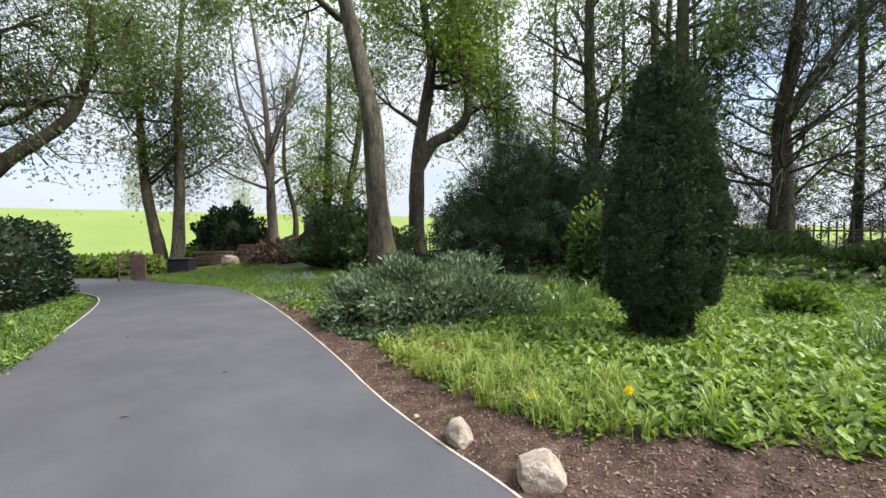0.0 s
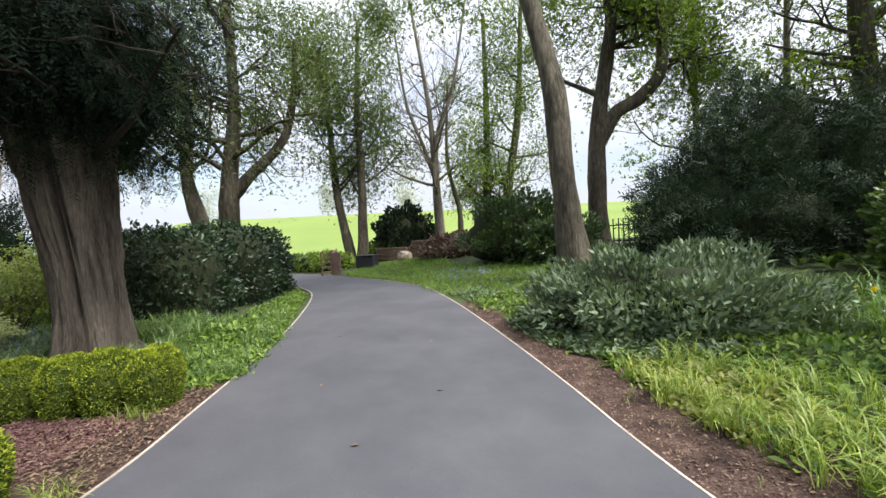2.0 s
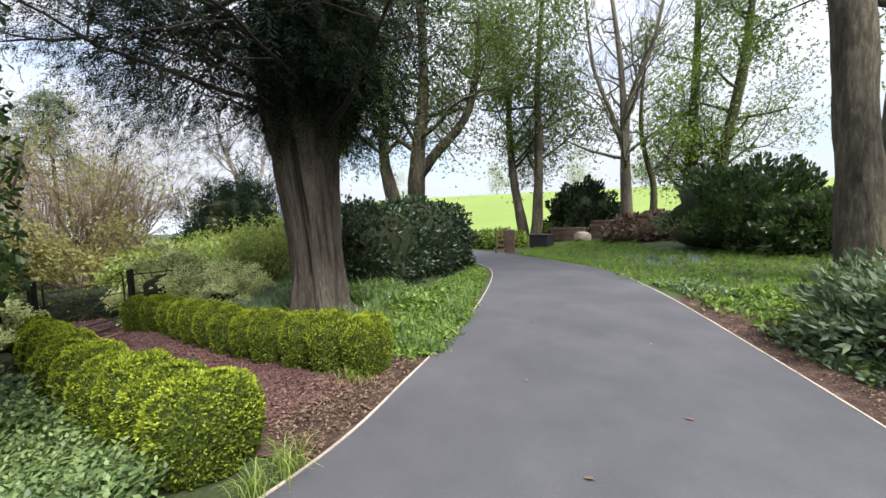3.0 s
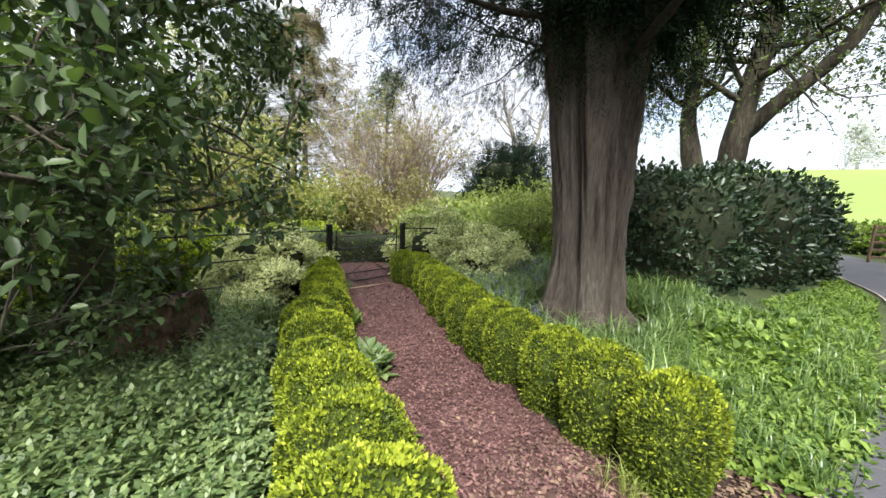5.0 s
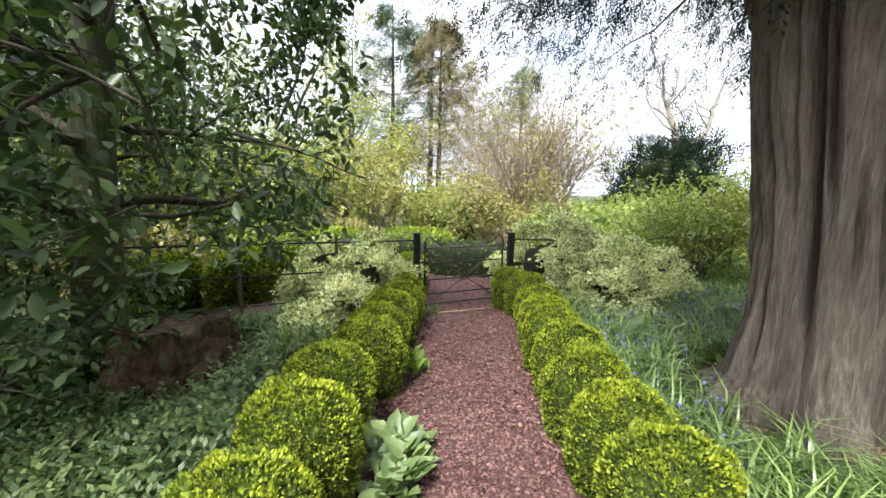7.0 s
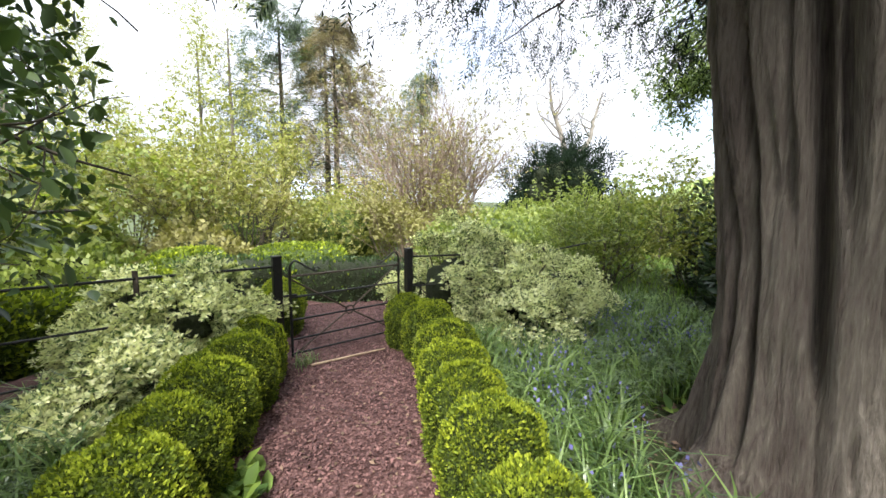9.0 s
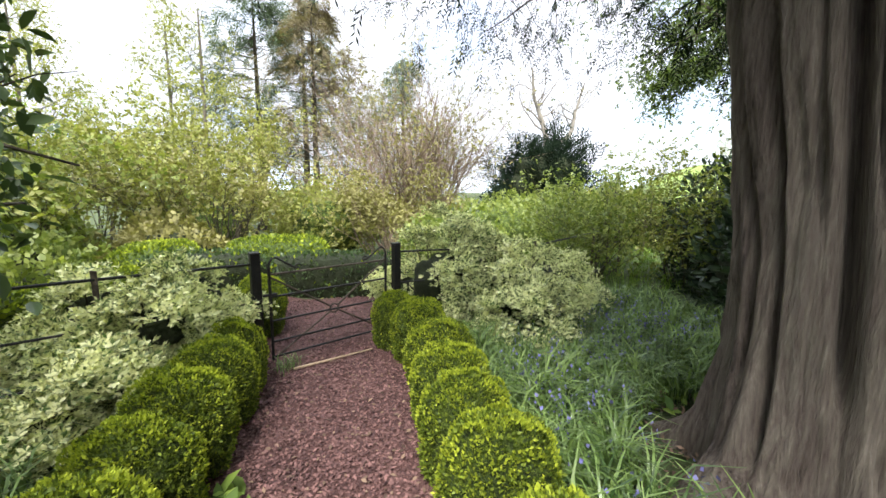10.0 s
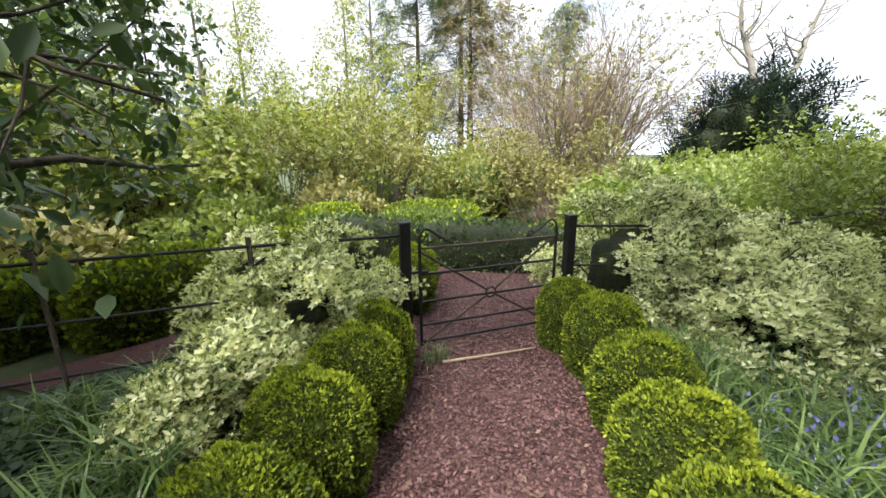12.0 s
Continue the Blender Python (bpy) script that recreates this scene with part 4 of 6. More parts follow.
def columnar_conifer():
    x, y = 2.96, 5.28
    base = np.array([x, y, zat(x, y)])
    ob = thing("columnar_yew", "dense dark columnar conifer standing in the flower bed", "conifer", base)
    rg = np.random.default_rng(81)
    # (offset across, offset along, foot, top, widest radius): one body and its upright leaders
    leaders = [(0.0, 0.0, 0.0, 3.0, 0.68), (0.1, 0.05, 1.2, 3.85, 0.34), (-0.2, 0.1, 1.0, 3.55, 0.3), (0.38, -0.1, 1.0, 3.45, 0.3), (0.12, -0.3, 0.9, 3.3, 0.3), (-0.36, -0.12, 0.7, 2.9, 0.28),
               (0.52, 0.1, 0.7, 2.95, 0.28), (-0.5, 0.15, 0.5, 2.3, 0.26), (0.3, 0.35, 1.2, 3.6, 0.28), (-0.1, 0.42, 1.0, 3.3, 0.3), (0.0, -0.52, 0.4, 2.3, 0.28), (0.42, -0.42, 0.5, 2.4, 0.26), (-0.4, -0.42, 0.5, 2.2, 0.26)]
    na, nz = 24, 22
    for dx, dy, lo, hi, rr in leaders:
        dx, dy, rr = dx * 0.88, dy * 0.88, rr * 0.87
        prof = lambda f: rr * np.interp(f, [0, 0.08, 0.25, 0.5, 0.75, 0.9, 1.0], [0.5, 0.62, 0.86, 1.0, 0.86, 0.5, 0.04])
        A, F = np.meshgrid(np.arange(na) * 2 * np.pi / na, np.linspace(0, 0.97, nz), indexing="ij")
        R = prof(F) * (1 + 0.12 * np.cos(5 * A + 3 * F)) * 0.82
        V = np.stack([x + dx + R * np.cos(A), y + dy + R * np.sin(A), base[2] + lo + F * (hi - lo)], -1).reshape(-1, 3)
        i, j = np.meshgrid(np.arange(na), np.arange(nz - 1), indexing="ij")
        Q = np.stack([i * nz + j, ((i + 1) % na) * nz + j, ((i + 1) % na) * nz + j + 1, i * nz + j + 1], -1).reshape(-1, 4)
        # dark shell: painted shade behind the sprays
        make("shade_core", V, Q, M_CORE, ob)
        c = int(2600 * rr * (hi - lo)) + 300
        a, f = rg.uniform(0, 2 * np.pi, c), rg.random(c)
        R = prof(f) * rg.uniform(0.78, 1.1, c)
        P = np.stack([x + dx + R * np.cos(a), y + dy + R * np.sin(a), base[2] + lo + f * (hi - lo)], 1)
        D = np.stack([np.cos(a) * 0.45, np.sin(a) * 0.45, np.ones(c)], 1) + rg.normal(size=(c, 3)) * 0.35
        N = np.stack([np.cos(a), np.sin(a), 0.3 * np.ones(c)], 1) + rg.normal(size=(c, 3)) * 0.5
        scatter("foliage", T_SPRAY, P, D, N, rg.uniform(0.08, 0.19, c), L_CONIFER, ob)
    V, Q = tubes([(np.array([base - (0, 0, 0.05), base + (0, 0, 0.5)]), np.array([0.16, 0.14]))], 10)
    make("trunk", V, Q, M_BARK, ob)


columnar_conifer()


# ---- big shrubs behind the bed ----
def bush_at(name, label, x, y, size, n, leaf, mat, seed, **kw):
    return shrub(name, label, "shrub", (x, y, zat(x, y) - 0.05), size, n, leaf, mat, seed, **kw)


for i, (x, y, rx, ry, h, n) in enumerate(((1.0, 11.4, 1.3, 1.2, 2.5, 2600), (2.7, 12.0, 1.35, 1.3, 4.3, 3200), (1.8, 11.8, 1.2, 1.2, 3.3, 2600), (3.9, 11.6, 1.3, 1.2, 3.2, 2600), (2.3, 10.8, 1.7, 0.9, 1.7, 2000))):
    bush_at("dark_evergreen", "large dark green spreading yew bush", x, y, (rx, ry, h), n, 0.34, L_YEWBUSH, 150 + i, tmpl=T_FEATHER, amp=0.5, count=16, width=0.08, up=0.1, power=2.0, deep=0.45, shrink=0.7)
bush_at("dark_evergreen", "large dark green spreading yew bush", 4.6, 11.9, (1.7, 1.6, 2.6), 3000, 0.3, L_YEWBUSH, 92, tmpl=T_FEATHER, amp=0.4, count=26, up=0.2, power=2.1)
bush_at("light_laurel", "fresh green laurel bush behind the conifer", 3.75, 8.9, (0.85, 0.8, 2.0), 3600, 0.13, L_IVY, 93, tmpl=T_BROAD, amp=0.35, mat2=L_LIME, share2=0.1)
bush_at("rhododendron", "rounded dark green rhododendron bush", -4.0, 15.6, (1.9, 1.6, 2.4), 9000, 0.17, L_RHODO, 94, tmpl=T_BROAD, amp=0.6, count=34, width=0.04, power=2.0)
bush_at("rhododendron", "rounded dark green rhododendron bush", -2.2, 14.2, (1.3, 1.2, 1.5), 5000, 0.15, L_RHODO, 95, tmpl=T_BROAD, amp=0.55, count=30, width=0.04, power=2.0)
bush_at("round_evergreen", "rounded dark evergreen bush beside the twin trees", -12.8, 23.2, (1.9, 1.7, 3.2), 9000, 0.24, L_YEWBUSH, 96, tmpl=T_LEAF, amp=0.5, count=46, width=0.03, power=2.0, up=0.7)
bush_at("dark_hedge", "low dark evergreen hedge below the paling fence", 9.2, 12.4, (3.2, 1.0, 0.95), 7000, 0.14, L_HOLLY, 97, tmpl=T_BROAD, amp=0.25)
bush_at("dark_hedge", "low dark evergreen hedge below the paling fence", 13.0, 10.2, (2.6, 1.2, 0.8), 6000, 0.14, L_HOLLY, 98, tmpl=T_BROAD, amp=0.25)
bush_at("dark_evergreen", "large dark green spreading yew bush", 7.6, 13.2, (1.6, 1.4, 3.2), 3500, 0.3, L_YEWBUSH, 99, tmpl=T_FEATHER, amp=0.4, up=0.2)
for i, (x, y, h) in enumerate(((13.2, 16.6, 4.2), (16.6, 13.6, 4.6), (18.6, 9.2, 4.2), (10.2, 18.2, 4.0))):
    bush_at("dark_evergreen", "dark evergreen growth behind the paling fence", x, y, (2.0, 1.8, h), 1300, 0.5, L_YEWBUSH, 140 + i, tmpl=T_FEATHER, amp=0.6, count=14, width=0.12, up=0.1, core_mat=False, deep=0.7)
for i, (x, y, s) in enumerate(((7.0, 4.9, 0.6), (6.3, 6.8, 0.45))):
    bush_at("bed_shrub", "small bright green shrub in the flower bed", x, y, (s, s, s * 1.1), 1500, 0.12, L_COVER, 130 + i, tmpl=T_LEAF)


# ---- trees ----
def P3(x, y, dz=0.0):
    return np.array([x, y, zat(x, y) + dz])


b = P3(-1.55, 10.45)
tree("leaning_tree", "leaning grey-barked tree beside the silver shrub", "tree", [([b + (0, 0, -0.1), b + (-0.2, 0.03, 2.0), (-1.93, 10.5, 4.85), (-2.45, 10.7, 7.2), (-3.2, 11, 11), (-3.4, 11.2, 15)], 0.33, 0.12, 1.0)],
     M_BARK, [L_SPRING], 201, limbs=10, limb_from=0.56, limb_len=4.2, leaves=9000, leaf=0.17, jitter=0.4, flare=1.35, sides=20)
b = P3(-1.0, 15.4)
tree("forked_tree", "old tree with a snaking side stem and bright spring leaves", "tree",
     [([b + (0, 0, -0.1), (-1.05, 15.4, 2.4), (-0.95, 15.5, 4.7), (-0.6, 15.6, 7.0), (-0.4, 15.6, 8.5), (-0.7, 15.7, 11), (-0.6, 15.8, 15)], 0.36, 0.1, 1.0),
      ([(-0.95, 15.5, 4.3), (-0.4, 15.5, 5.2), (0.35, 15.55, 5.6), (0.98, 15.55, 6.3), (1.05, 15.6, 7.4), (0.85, 15.6, 8.7), (0.45, 15.7, 11), (0.9, 15.8, 14)], 0.27, 0.08, 0.9)],
     M_BARK, [L_SPRING], 202, limbs=12, limb_from=0.4, limb_len=3.8, leaves=21000, leaf=0.18, jitter=0.4, sides=16, flare=1.1)
b = P3(-15.1, 20.3)
tree("twin_stemmed_tree", "two slender dark stems rising from one foot", "tree",
     [([b + (0.5, 0, -0.1), b + (0.2, 0, 1.2), (-15.6, 20.4, 4.4), (-16.0, 20.6, 8.8), (-16.4, 20.6, 13)], 0.36, 0.1, 1.0),
      ([b + (0.9, 0, -0.1), b + (1.2, 0, 1.4), (-13.8, 20.4, 5.0), (-13.8, 20.4, 8.8), (-13.5, 20.6, 14)], 0.36, 0.1, 1.0)],
     M_BARK, [L_CHESTNUT], 203, limbs=13, limb_from=0.42, limb_len=4.0, leaves=13000, leaf=0.22, jitter=0.5, droop=0.5)
b = P3(-9.7, 22.2)
tree("pale_tree", "slim pale tree, still bare of leaves", "tree",
     [([b, b + (-0.1, 0, 3), (-10.0, 22.5, 6.5), (-10.3, 22.6, 10), (-11.2, 22.8, 16)], 0.32, 0.07, 1.0),
      ([(-9.95, 22.4, 5.0), (-9.6, 22.4, 7.5), (-8.6, 22.6, 10), (-7.6, 22.8, 15)], 0.17, 0.05, 0.8),
      ([(-9.9, 22.4, 4.6), (-10.5, 22.4, 6.5), (-11.6, 22.5, 9.5), (-12.2, 22.6, 14)], 0.16, 0.05, 0.7)],
     M_BARKPALE, None, 204, limbs=20, limb_from=0.28, limb_len=3.4, depth=3, kids=(3, 4), spread=0.55, lift=0.8)
b = P3(-8.7, 22.6)
tree("slender_tree", "slender mossy tree beside the pale one", "tree", [([b, b + (0.1, 0, 2.5), b + (-0.5, 0, 5.5), b + (-0.3, 0.2, 10)], 0.2, 0.06, 1.0)], M_BARKMOSS, [L_SPRING], 205, limbs=10, limb_len=2.2, leaves=900, leaf=0.22)
for i, (x, y, lean) in enumerate(((-8.2, 27.2, 0.3), (-7.0, 27.0, 1.3))):
    b = P3(x, y)
    tree("ivy_clad_tree", "tall ivy-covered tree at the field's edge", "tree", [([b, b + (lean * 0.3, 0, 4), b + (lean, 0, 9), b + (lean * 1.4, 0, 16)], 0.4, 0.12, 1.0)], M_BARKMOSS, [L_IVY, L_SPRING], 206 + i,
         limbs=15, limb_from=0.15, limb_len=3.2, leaves=5600, leaf=0.2, jitter=0.45)
b = P3(6.2, 16.1)
tree("tall_ivy_tree", "tall straight tree with ivy on its trunk", "tree", [([b, b + (0.05, 0, 4), b + (-0.1, 0.1, 9), b + (0.1, 0.3, 16)], 0.36, 0.13, 1.0)], M_BARKMOSS, [L_SPRING], 210, limbs=15, limb_from=0.18, limb_len=3.4, depth=2, leaves=3000, leaf=0.22, lift=0.5, jitter=0.3)
b = P3(8.4, 13.9)
tree("tall_ivy_tree", "tall straight tree with ivy on its trunk", "tree", [([b, b + (0.1, 0, 4), b + (0.2, 0.1, 9), b + (0.4, 0.3, 16)], 0.34, 0.13, 1.0), ([b + (0, 0, 3), b + (-0.7, 0, 6), b + (-0.9, 0.1, 10), b + (-1.3, 0.3, 15)], 0.2, 0.08, 0.6)],
     M_BARKMOSS, [L_IVY], 211, limbs=16, limb_from=0.18, limb_len=3.0, leaves=4200, leaf=0.24, lift=0.5, jitter=0.3)
b = P3(11.6, 13.3)
tree("spreading_pine", "dark tree with long level limbs by the paling fence", "tree", [([b, b + (0.02, 0, 3), b + (0.0, 0, 5.0), b + (0.5, 0, 8), b + (0.8, 0, 13)], 0.36, 0.12, 1.0), ([b + (0, 0, 4.6), b + (1.2, 0, 6.4), b + (2.6, -0.3, 8.4), b + (4.5, -0.6, 10)], 0.2, 0.06, 0.7)],
     M_BARK, [L_YEWBUSH], 212, limbs=40, limb_from=0.12, limb_len=4.6, limb_r=0.2, leaves=5600, leaf=0.4, tmpl=T_FEATHER, lift=0.05, spread=0.8, jitter=0.25)
OAK = P3(-16.2, 13.0)
oak = tree("twin_oak", "old tree with two mossy trunks and a wide side limb", "tree",
     [([OAK + (0.2, 0.3, -0.1), OAK + (0.1, 0.3, 2.5), OAK + (0.3, 0.4, 5.0), OAK + (0.6, 0.6, 8), OAK + (0.6, 0.6, 14)], 0.55, 0.15, 1.0),
      ([OAK + (-0.35, -0.3, -0.1), OAK + (-0.55, -0.5, 2.6), OAK + (-0.85, -0.75, 4.6), OAK + (-0.8, -0.8, 8.5), OAK + (-2, -2, 13)], 0.42, 0.12, 1.0),
      ([OAK + (0.2, 0.4, 3.9), OAK + (0.9, 1.0, 4.9), OAK + (1.9, 2.0, 6.5), OAK + (2.3, 2.4, 8.6), OAK + (2.5, 2.5, 11)], 0.3, 0.1, 0.8)],
     M_BARK, [L_CHESTNUT], 213, limbs=15, limb_from=0.48, limb_len=4.0, leaves=15000, leaf=0.19, jitter=0.5)
rg1 = np.random.default_rng(77)
out1, tips1 = [], []
grow(rg1, OAK + (-0.45, -0.4, 5.6), (-0.25, -1.0, 0.3), 4.1, 0.1, 2, out1, tips1, (6, 8), 0.2, -0.5, 0.8, 0.42, 0.2, 8)
V, Q = tubes(out1, 5)
make("drooping_limb", V, Q, M_BARK, oak)
T1 = np.array(tips1)
c1 = 3400
scatter("limb_foliage", T_CLUMP, T1[rg1.integers(0, len(T1), c1)] + rg1.normal(size=(c1, 3)) * (0.25, 0.25, 0.14), rg1.normal(size=(c1, 3)) + (-0.2, -0.6, -0.5), rg1.normal(size=(c1, 3)) * 0.5 + (0, 0, 1.0), 0.14 * rg1.uniform(0.6, 1.3, c1), L_CHESTNUT, oak)
for i, (x, y) in enumerate(((5.9, 15.4), (9.3, 16.0))):
    b = P3(x, y)
    tree("bare_tree", "tall bare tree with many fine brown branches", "tree", [([b, b + (0.05, 0, 5), b + (-0.1, 0, 8), b + (0.2, 0, 14)], 0.25, 0.06, 1.0)], M_BARK, None, 227 + i, limbs=16, limb_from=0.22, limb_len=3.0, depth=3, kids=(2, 4), lift=0.5)
b = P3(-9.3, -7.5)
tree("shade_tree", "dark evergreen tree behind the holly", "tree", [([b, b + (0.1, 0, 3), b + (0, 0.1, 9)], 0.3, 0.1, 1.0)], M_BARK, [L_HOLLY], 214, limbs=18, limb_from=0.15, limb_len=3.0, leaves=3500, leaf=0.3)
b = P3(5.2, 18.5)
tree("bare_tree", "thin bare tree at the back of the wood", "tree", [([b, b + (0.1, 0, 5), b + (0.2, 0, 13)], 0.18, 0.05, 1.0)], M_BARKPALE, None, 215, limbs=12, limb_len=2.6, depth=3, kids=(2, 4), lift=0.5)
for i, (x, y) in enumerate(((2.8, 20.5), (12.5, 19.5), (16.5, 15.5), (9.2, 20.0), (17.5, 9.5))):
    b = P3(x, y)
    tree("wood_tree", "slim tree in the wood behind the fence", "tree", [([b, b + (0.15, 0, 5), b + (0.1, 0.1, 13)], 0.2, 0.06, 1.0)], M_BARK, [L_SPRING, L_PINE][i % 2:i % 2 + 1], 220 + i, limbs=12, limb_from=0.2, limb_len=3.0, leaves=1500, leaf=0.3, jitter=0.4, lift=0.4, group="wood trees")


# ---- iron gate and estate fence ----
GL, GR = np.array([-9.58, 0.92]), np.array([-10.38, 1.93])


def iron_post(x, y, h, r=0.038, label="square black iron gate post", name="gate_post"):
    z = zat(x, y)
    ob = thing(name, label, "post", (x, y, z))
    a = math.atan2(GR[1] - GL[1], GR[0] - GL[0])
    from_bm("shaft", box_bm(r * 2, r * 2, h + 0.1, 0.006, (0, 0, h / 2 - 0.05), Matrix.Rotation(a, 4, "Z")), M_IRON, ob)
    from_bm("cap", box_bm(r * 2.2, r * 2.2, 0.02, 0.006, (0, 0, h + 0.01), Matrix.Rotation(a, 4, "Z")), M_IRON, ob)


iron_post(GL[0] + 0.01, GL[1] - 0.06, 0.98)
iron_post(GR[0] - 0.03, GR[1] + 0.06, 0.98)


def bar(p, q, r=0.009):
    return (np.array([p, (np.asarray(p) + np.asarray(q)) / 2, q], float), np.full(3, r))


def iron_gate():
    z0 = zat(*((GL + GR) / 2)) + 0.03
    ob = thing("iron_gate", "light wrought iron garden gate with crossed braces and scrolls", "gate", (GL[0], GL[1], z0))
    u = (GR - GL) / np.linalg.norm(GR - GL)
    w = np.linalg.norm(GR - GL)
    g = lambda s, h: np.array([GL[0] + u[0] * s, GL[1] + u[1] * s, z0 + h])

    def put(name, paths, mat=M_IRON, sides=7, under=None):
        V, Q = tubes(paths, sides)
        return make(name, V, Q, mat, under or ob)

    a, b = 0.05, w - 0.06
    for s, k in ((a, 1), (b, -1)):
        stile = put("stile", [bar(g(s, 0.0), g(s, 0.84), 0.013)])
        loop = [g(s, 0.84), g(s + k * 0.01, 0.89), g(s + k * 0.05, 0.925), g(s + k * 0.1, 0.9), g(s + k * 0.17, 0.85), g(s + k * 0.24, 0.81)]
        put("curl", [(smooth_line(loop, 16), np.full(16, 0.009))], under=stile)
        ang = np.linspace(0, 2 * np.pi * 1.4, 22)
        put("scroll", [(np.array([g(s + k * 0.25 + (0.034 - 0.0045 * t) * math.cos(t), 0.82 + (0.034 - 0.0045 * t) * math.sin(t)) for t in ang]), np.full(22, 0.006))], sides=6, under=stile)
    for h, m in ((0.78, M_RUST), (0.58, M_IRON), (0.36, M_IRON), (0.17, M_IRON), (0.03, M_IRON)):
        put("rail", [bar(g(a, h), g(b, h), 0.01)], m)
    c = (a + b) / 2
    for s, h in ((a, 0.76), (b, 0.8), (a + 0.02, 0.02), (b - 0.02, 0.02)):
        d = np.array([s - c, h - 0.37])
        d = d / np.linalg.norm(d) * 0.045
        put("brace", [bar(g(c + d[0], 0.37 + d[1]), g(s, h), 0.009)], M_RUST)
    ang = np.linspace(0, 2 * np.pi, 25)
    put("ring", [(np.array([g(c + 0.042 * math.cos(t), 0.37 + 0.042 * math.sin(t)) for t in ang]), np.full(25, 0.009))], M_RUST)
    put("latch", [bar(g(a - 0.07, 0.6), g(a + 0.06, 0.6), 0.012)])


iron_gate()


def estate_fence(points, name, heights=(0.9, 0.56, 0.24)):
    ob = thing(name, "black iron estate fence with flat posts and thin rails", "fence", (points[0][0], points[0][1], zat(*points[0])))
    for (x, y) in points[1:]:
        z = zat(x, y)
        from_bm("post", box_bm(0.012, 0.04, 1.06, 0.002, (x - ob.location[0], y - ob.location[1], z - ob.location[2] + 0.43)), M_RUST, ob)
    for h in heights:
        for p, q in zip(points[:-1], points[1:]):
            V, Q = tubes([bar((p[0], p[1], zat(*p) + h), (q[0], q[1], zat(*q) + h), 0.011 if h > 0.8 else 0.009)], 7)
            make("rail", V, Q, M_IRON, ob)


estate_fence([(-10.42, 2.0), (-11.05, 3.68), (-12.1, 4.9), (-13.4, 6.0), (-15, 7.4)], "estate_fence")
estate_fence([(-9.56, 0.86), (-8.9, 0.1), (-8.2, -0.62), (-7.4, -1.5), (-6.4, -2.5)], "estate_fence")

# ---- variegated shrubs at the gate ----
def variegated(base, size, n, seed, hollow=False):
    """A mound of drooping leafy pads with dark gaps between them."""
    rg = np.random.default_rng(seed)
    ob = thing("variegated_shrub", "cream-edged variegated evergreen shrub by the iron gate", "shrub", base)
    core("shade_core", base if not hollow else (base[0], base[1], base[2] + 0.45 * size[2]), size if not hollow else (size[0], size[1], 0.55 * size[2]), M_CORE, ob, seed, -0.55, 2.2, 0.3, 0.46)
    pads = 24 + int(30 * size[0])
    C, U = blob(rg, base, size, pads, 0.25, 22, 0.06, -0.45, 2.2, 0.3)
    if hollow:
        keep = (C[:, 2] > base[2] + 0.5 * size[2]) | ((C[:, 1] < base[1] - 0.1) & (rg.random(pads) < 0.7))
        C, U = C[keep], U[keep]
    which = rg.integers(0, len(C), n)
    q = rg.normal(size=(n, 3)) * (0.07, 0.07, 0.04)
    q[:, 2] -= 1.2 * (q[:, 0] ** 2 + q[:, 1] ** 2)
    P = C[which] + q
    P[:, 2] = np.maximum(P[:, 2], base[2] + 0.03)
    D = unit(U[which] * (1, 1, 0.3)) + unit(q) * 0.8 + rg.normal(size=(n, 3)) * 0.45 + (0, 0, 0.15)
    N = rg.normal(size=(n, 3)) * 0.45 + U[which] * 0.4 + (0, 0, 1.0)
    scatter("foliage", T_WHORL, P, D, N, 0.075 * rg.uniform(0.6, 1.3, n), L_VARIEG, ob)
    out = []
    for c in C[::2]:
        foot = np.array(base) + (rg.uniform(-0.1, 0.1), rg.uniform(-0.1, 0.1), 0.0)
        out.append((smooth_line([foot, (foot + c) / 2 + (0, 0, 0.12), c], 6), np.linspace(0.012, 0.004, 6)))
    V, Q = tubes(out, 4)
    make("branchwork", V, Q, M_BARK, ob)
    return ob


for i, (x, y, rx, ry, h, n) in enumerate(((-10.8, 2.5, 0.7, 0.75, 1.32, 6500), (-10.65, 3.2, 0.7, 0.65, 1.1, 5500), (-10.2, 3.4, 0.6, 0.6, 0.78, 4200), (-11.4, 2.9, 0.75, 0.8, 1.22, 4500), (-11.3, 4.0, 0.7, 0.65, 0.95, 4000), (-9.85, 3.3, 0.4, 0.4, 0.42, 2000))):
    variegated((x, y, zat(x, y) - 0.02), (rx, ry, h), int(n * 0.95), 300 + i)
for i, (x, y, rx, ry, h, n) in enumerate(((-9.5, 0.36, 0.48, 0.42, 1.02, 4800), (-9.0, 0.45, 0.46, 0.4, 0.9, 4500), (-9.45, -0.3, 0.55, 0.5, 0.85, 4200), (-8.6, 0.36, 0.42, 0.34, 0.62, 3400), (-8.35, 0.2, 0.3, 0.3, 0.36, 1800))):
    variegated((x, y, zat(x, y) - 0.02), (rx, ry, h), int(n * 0.95), 310 + i, True)

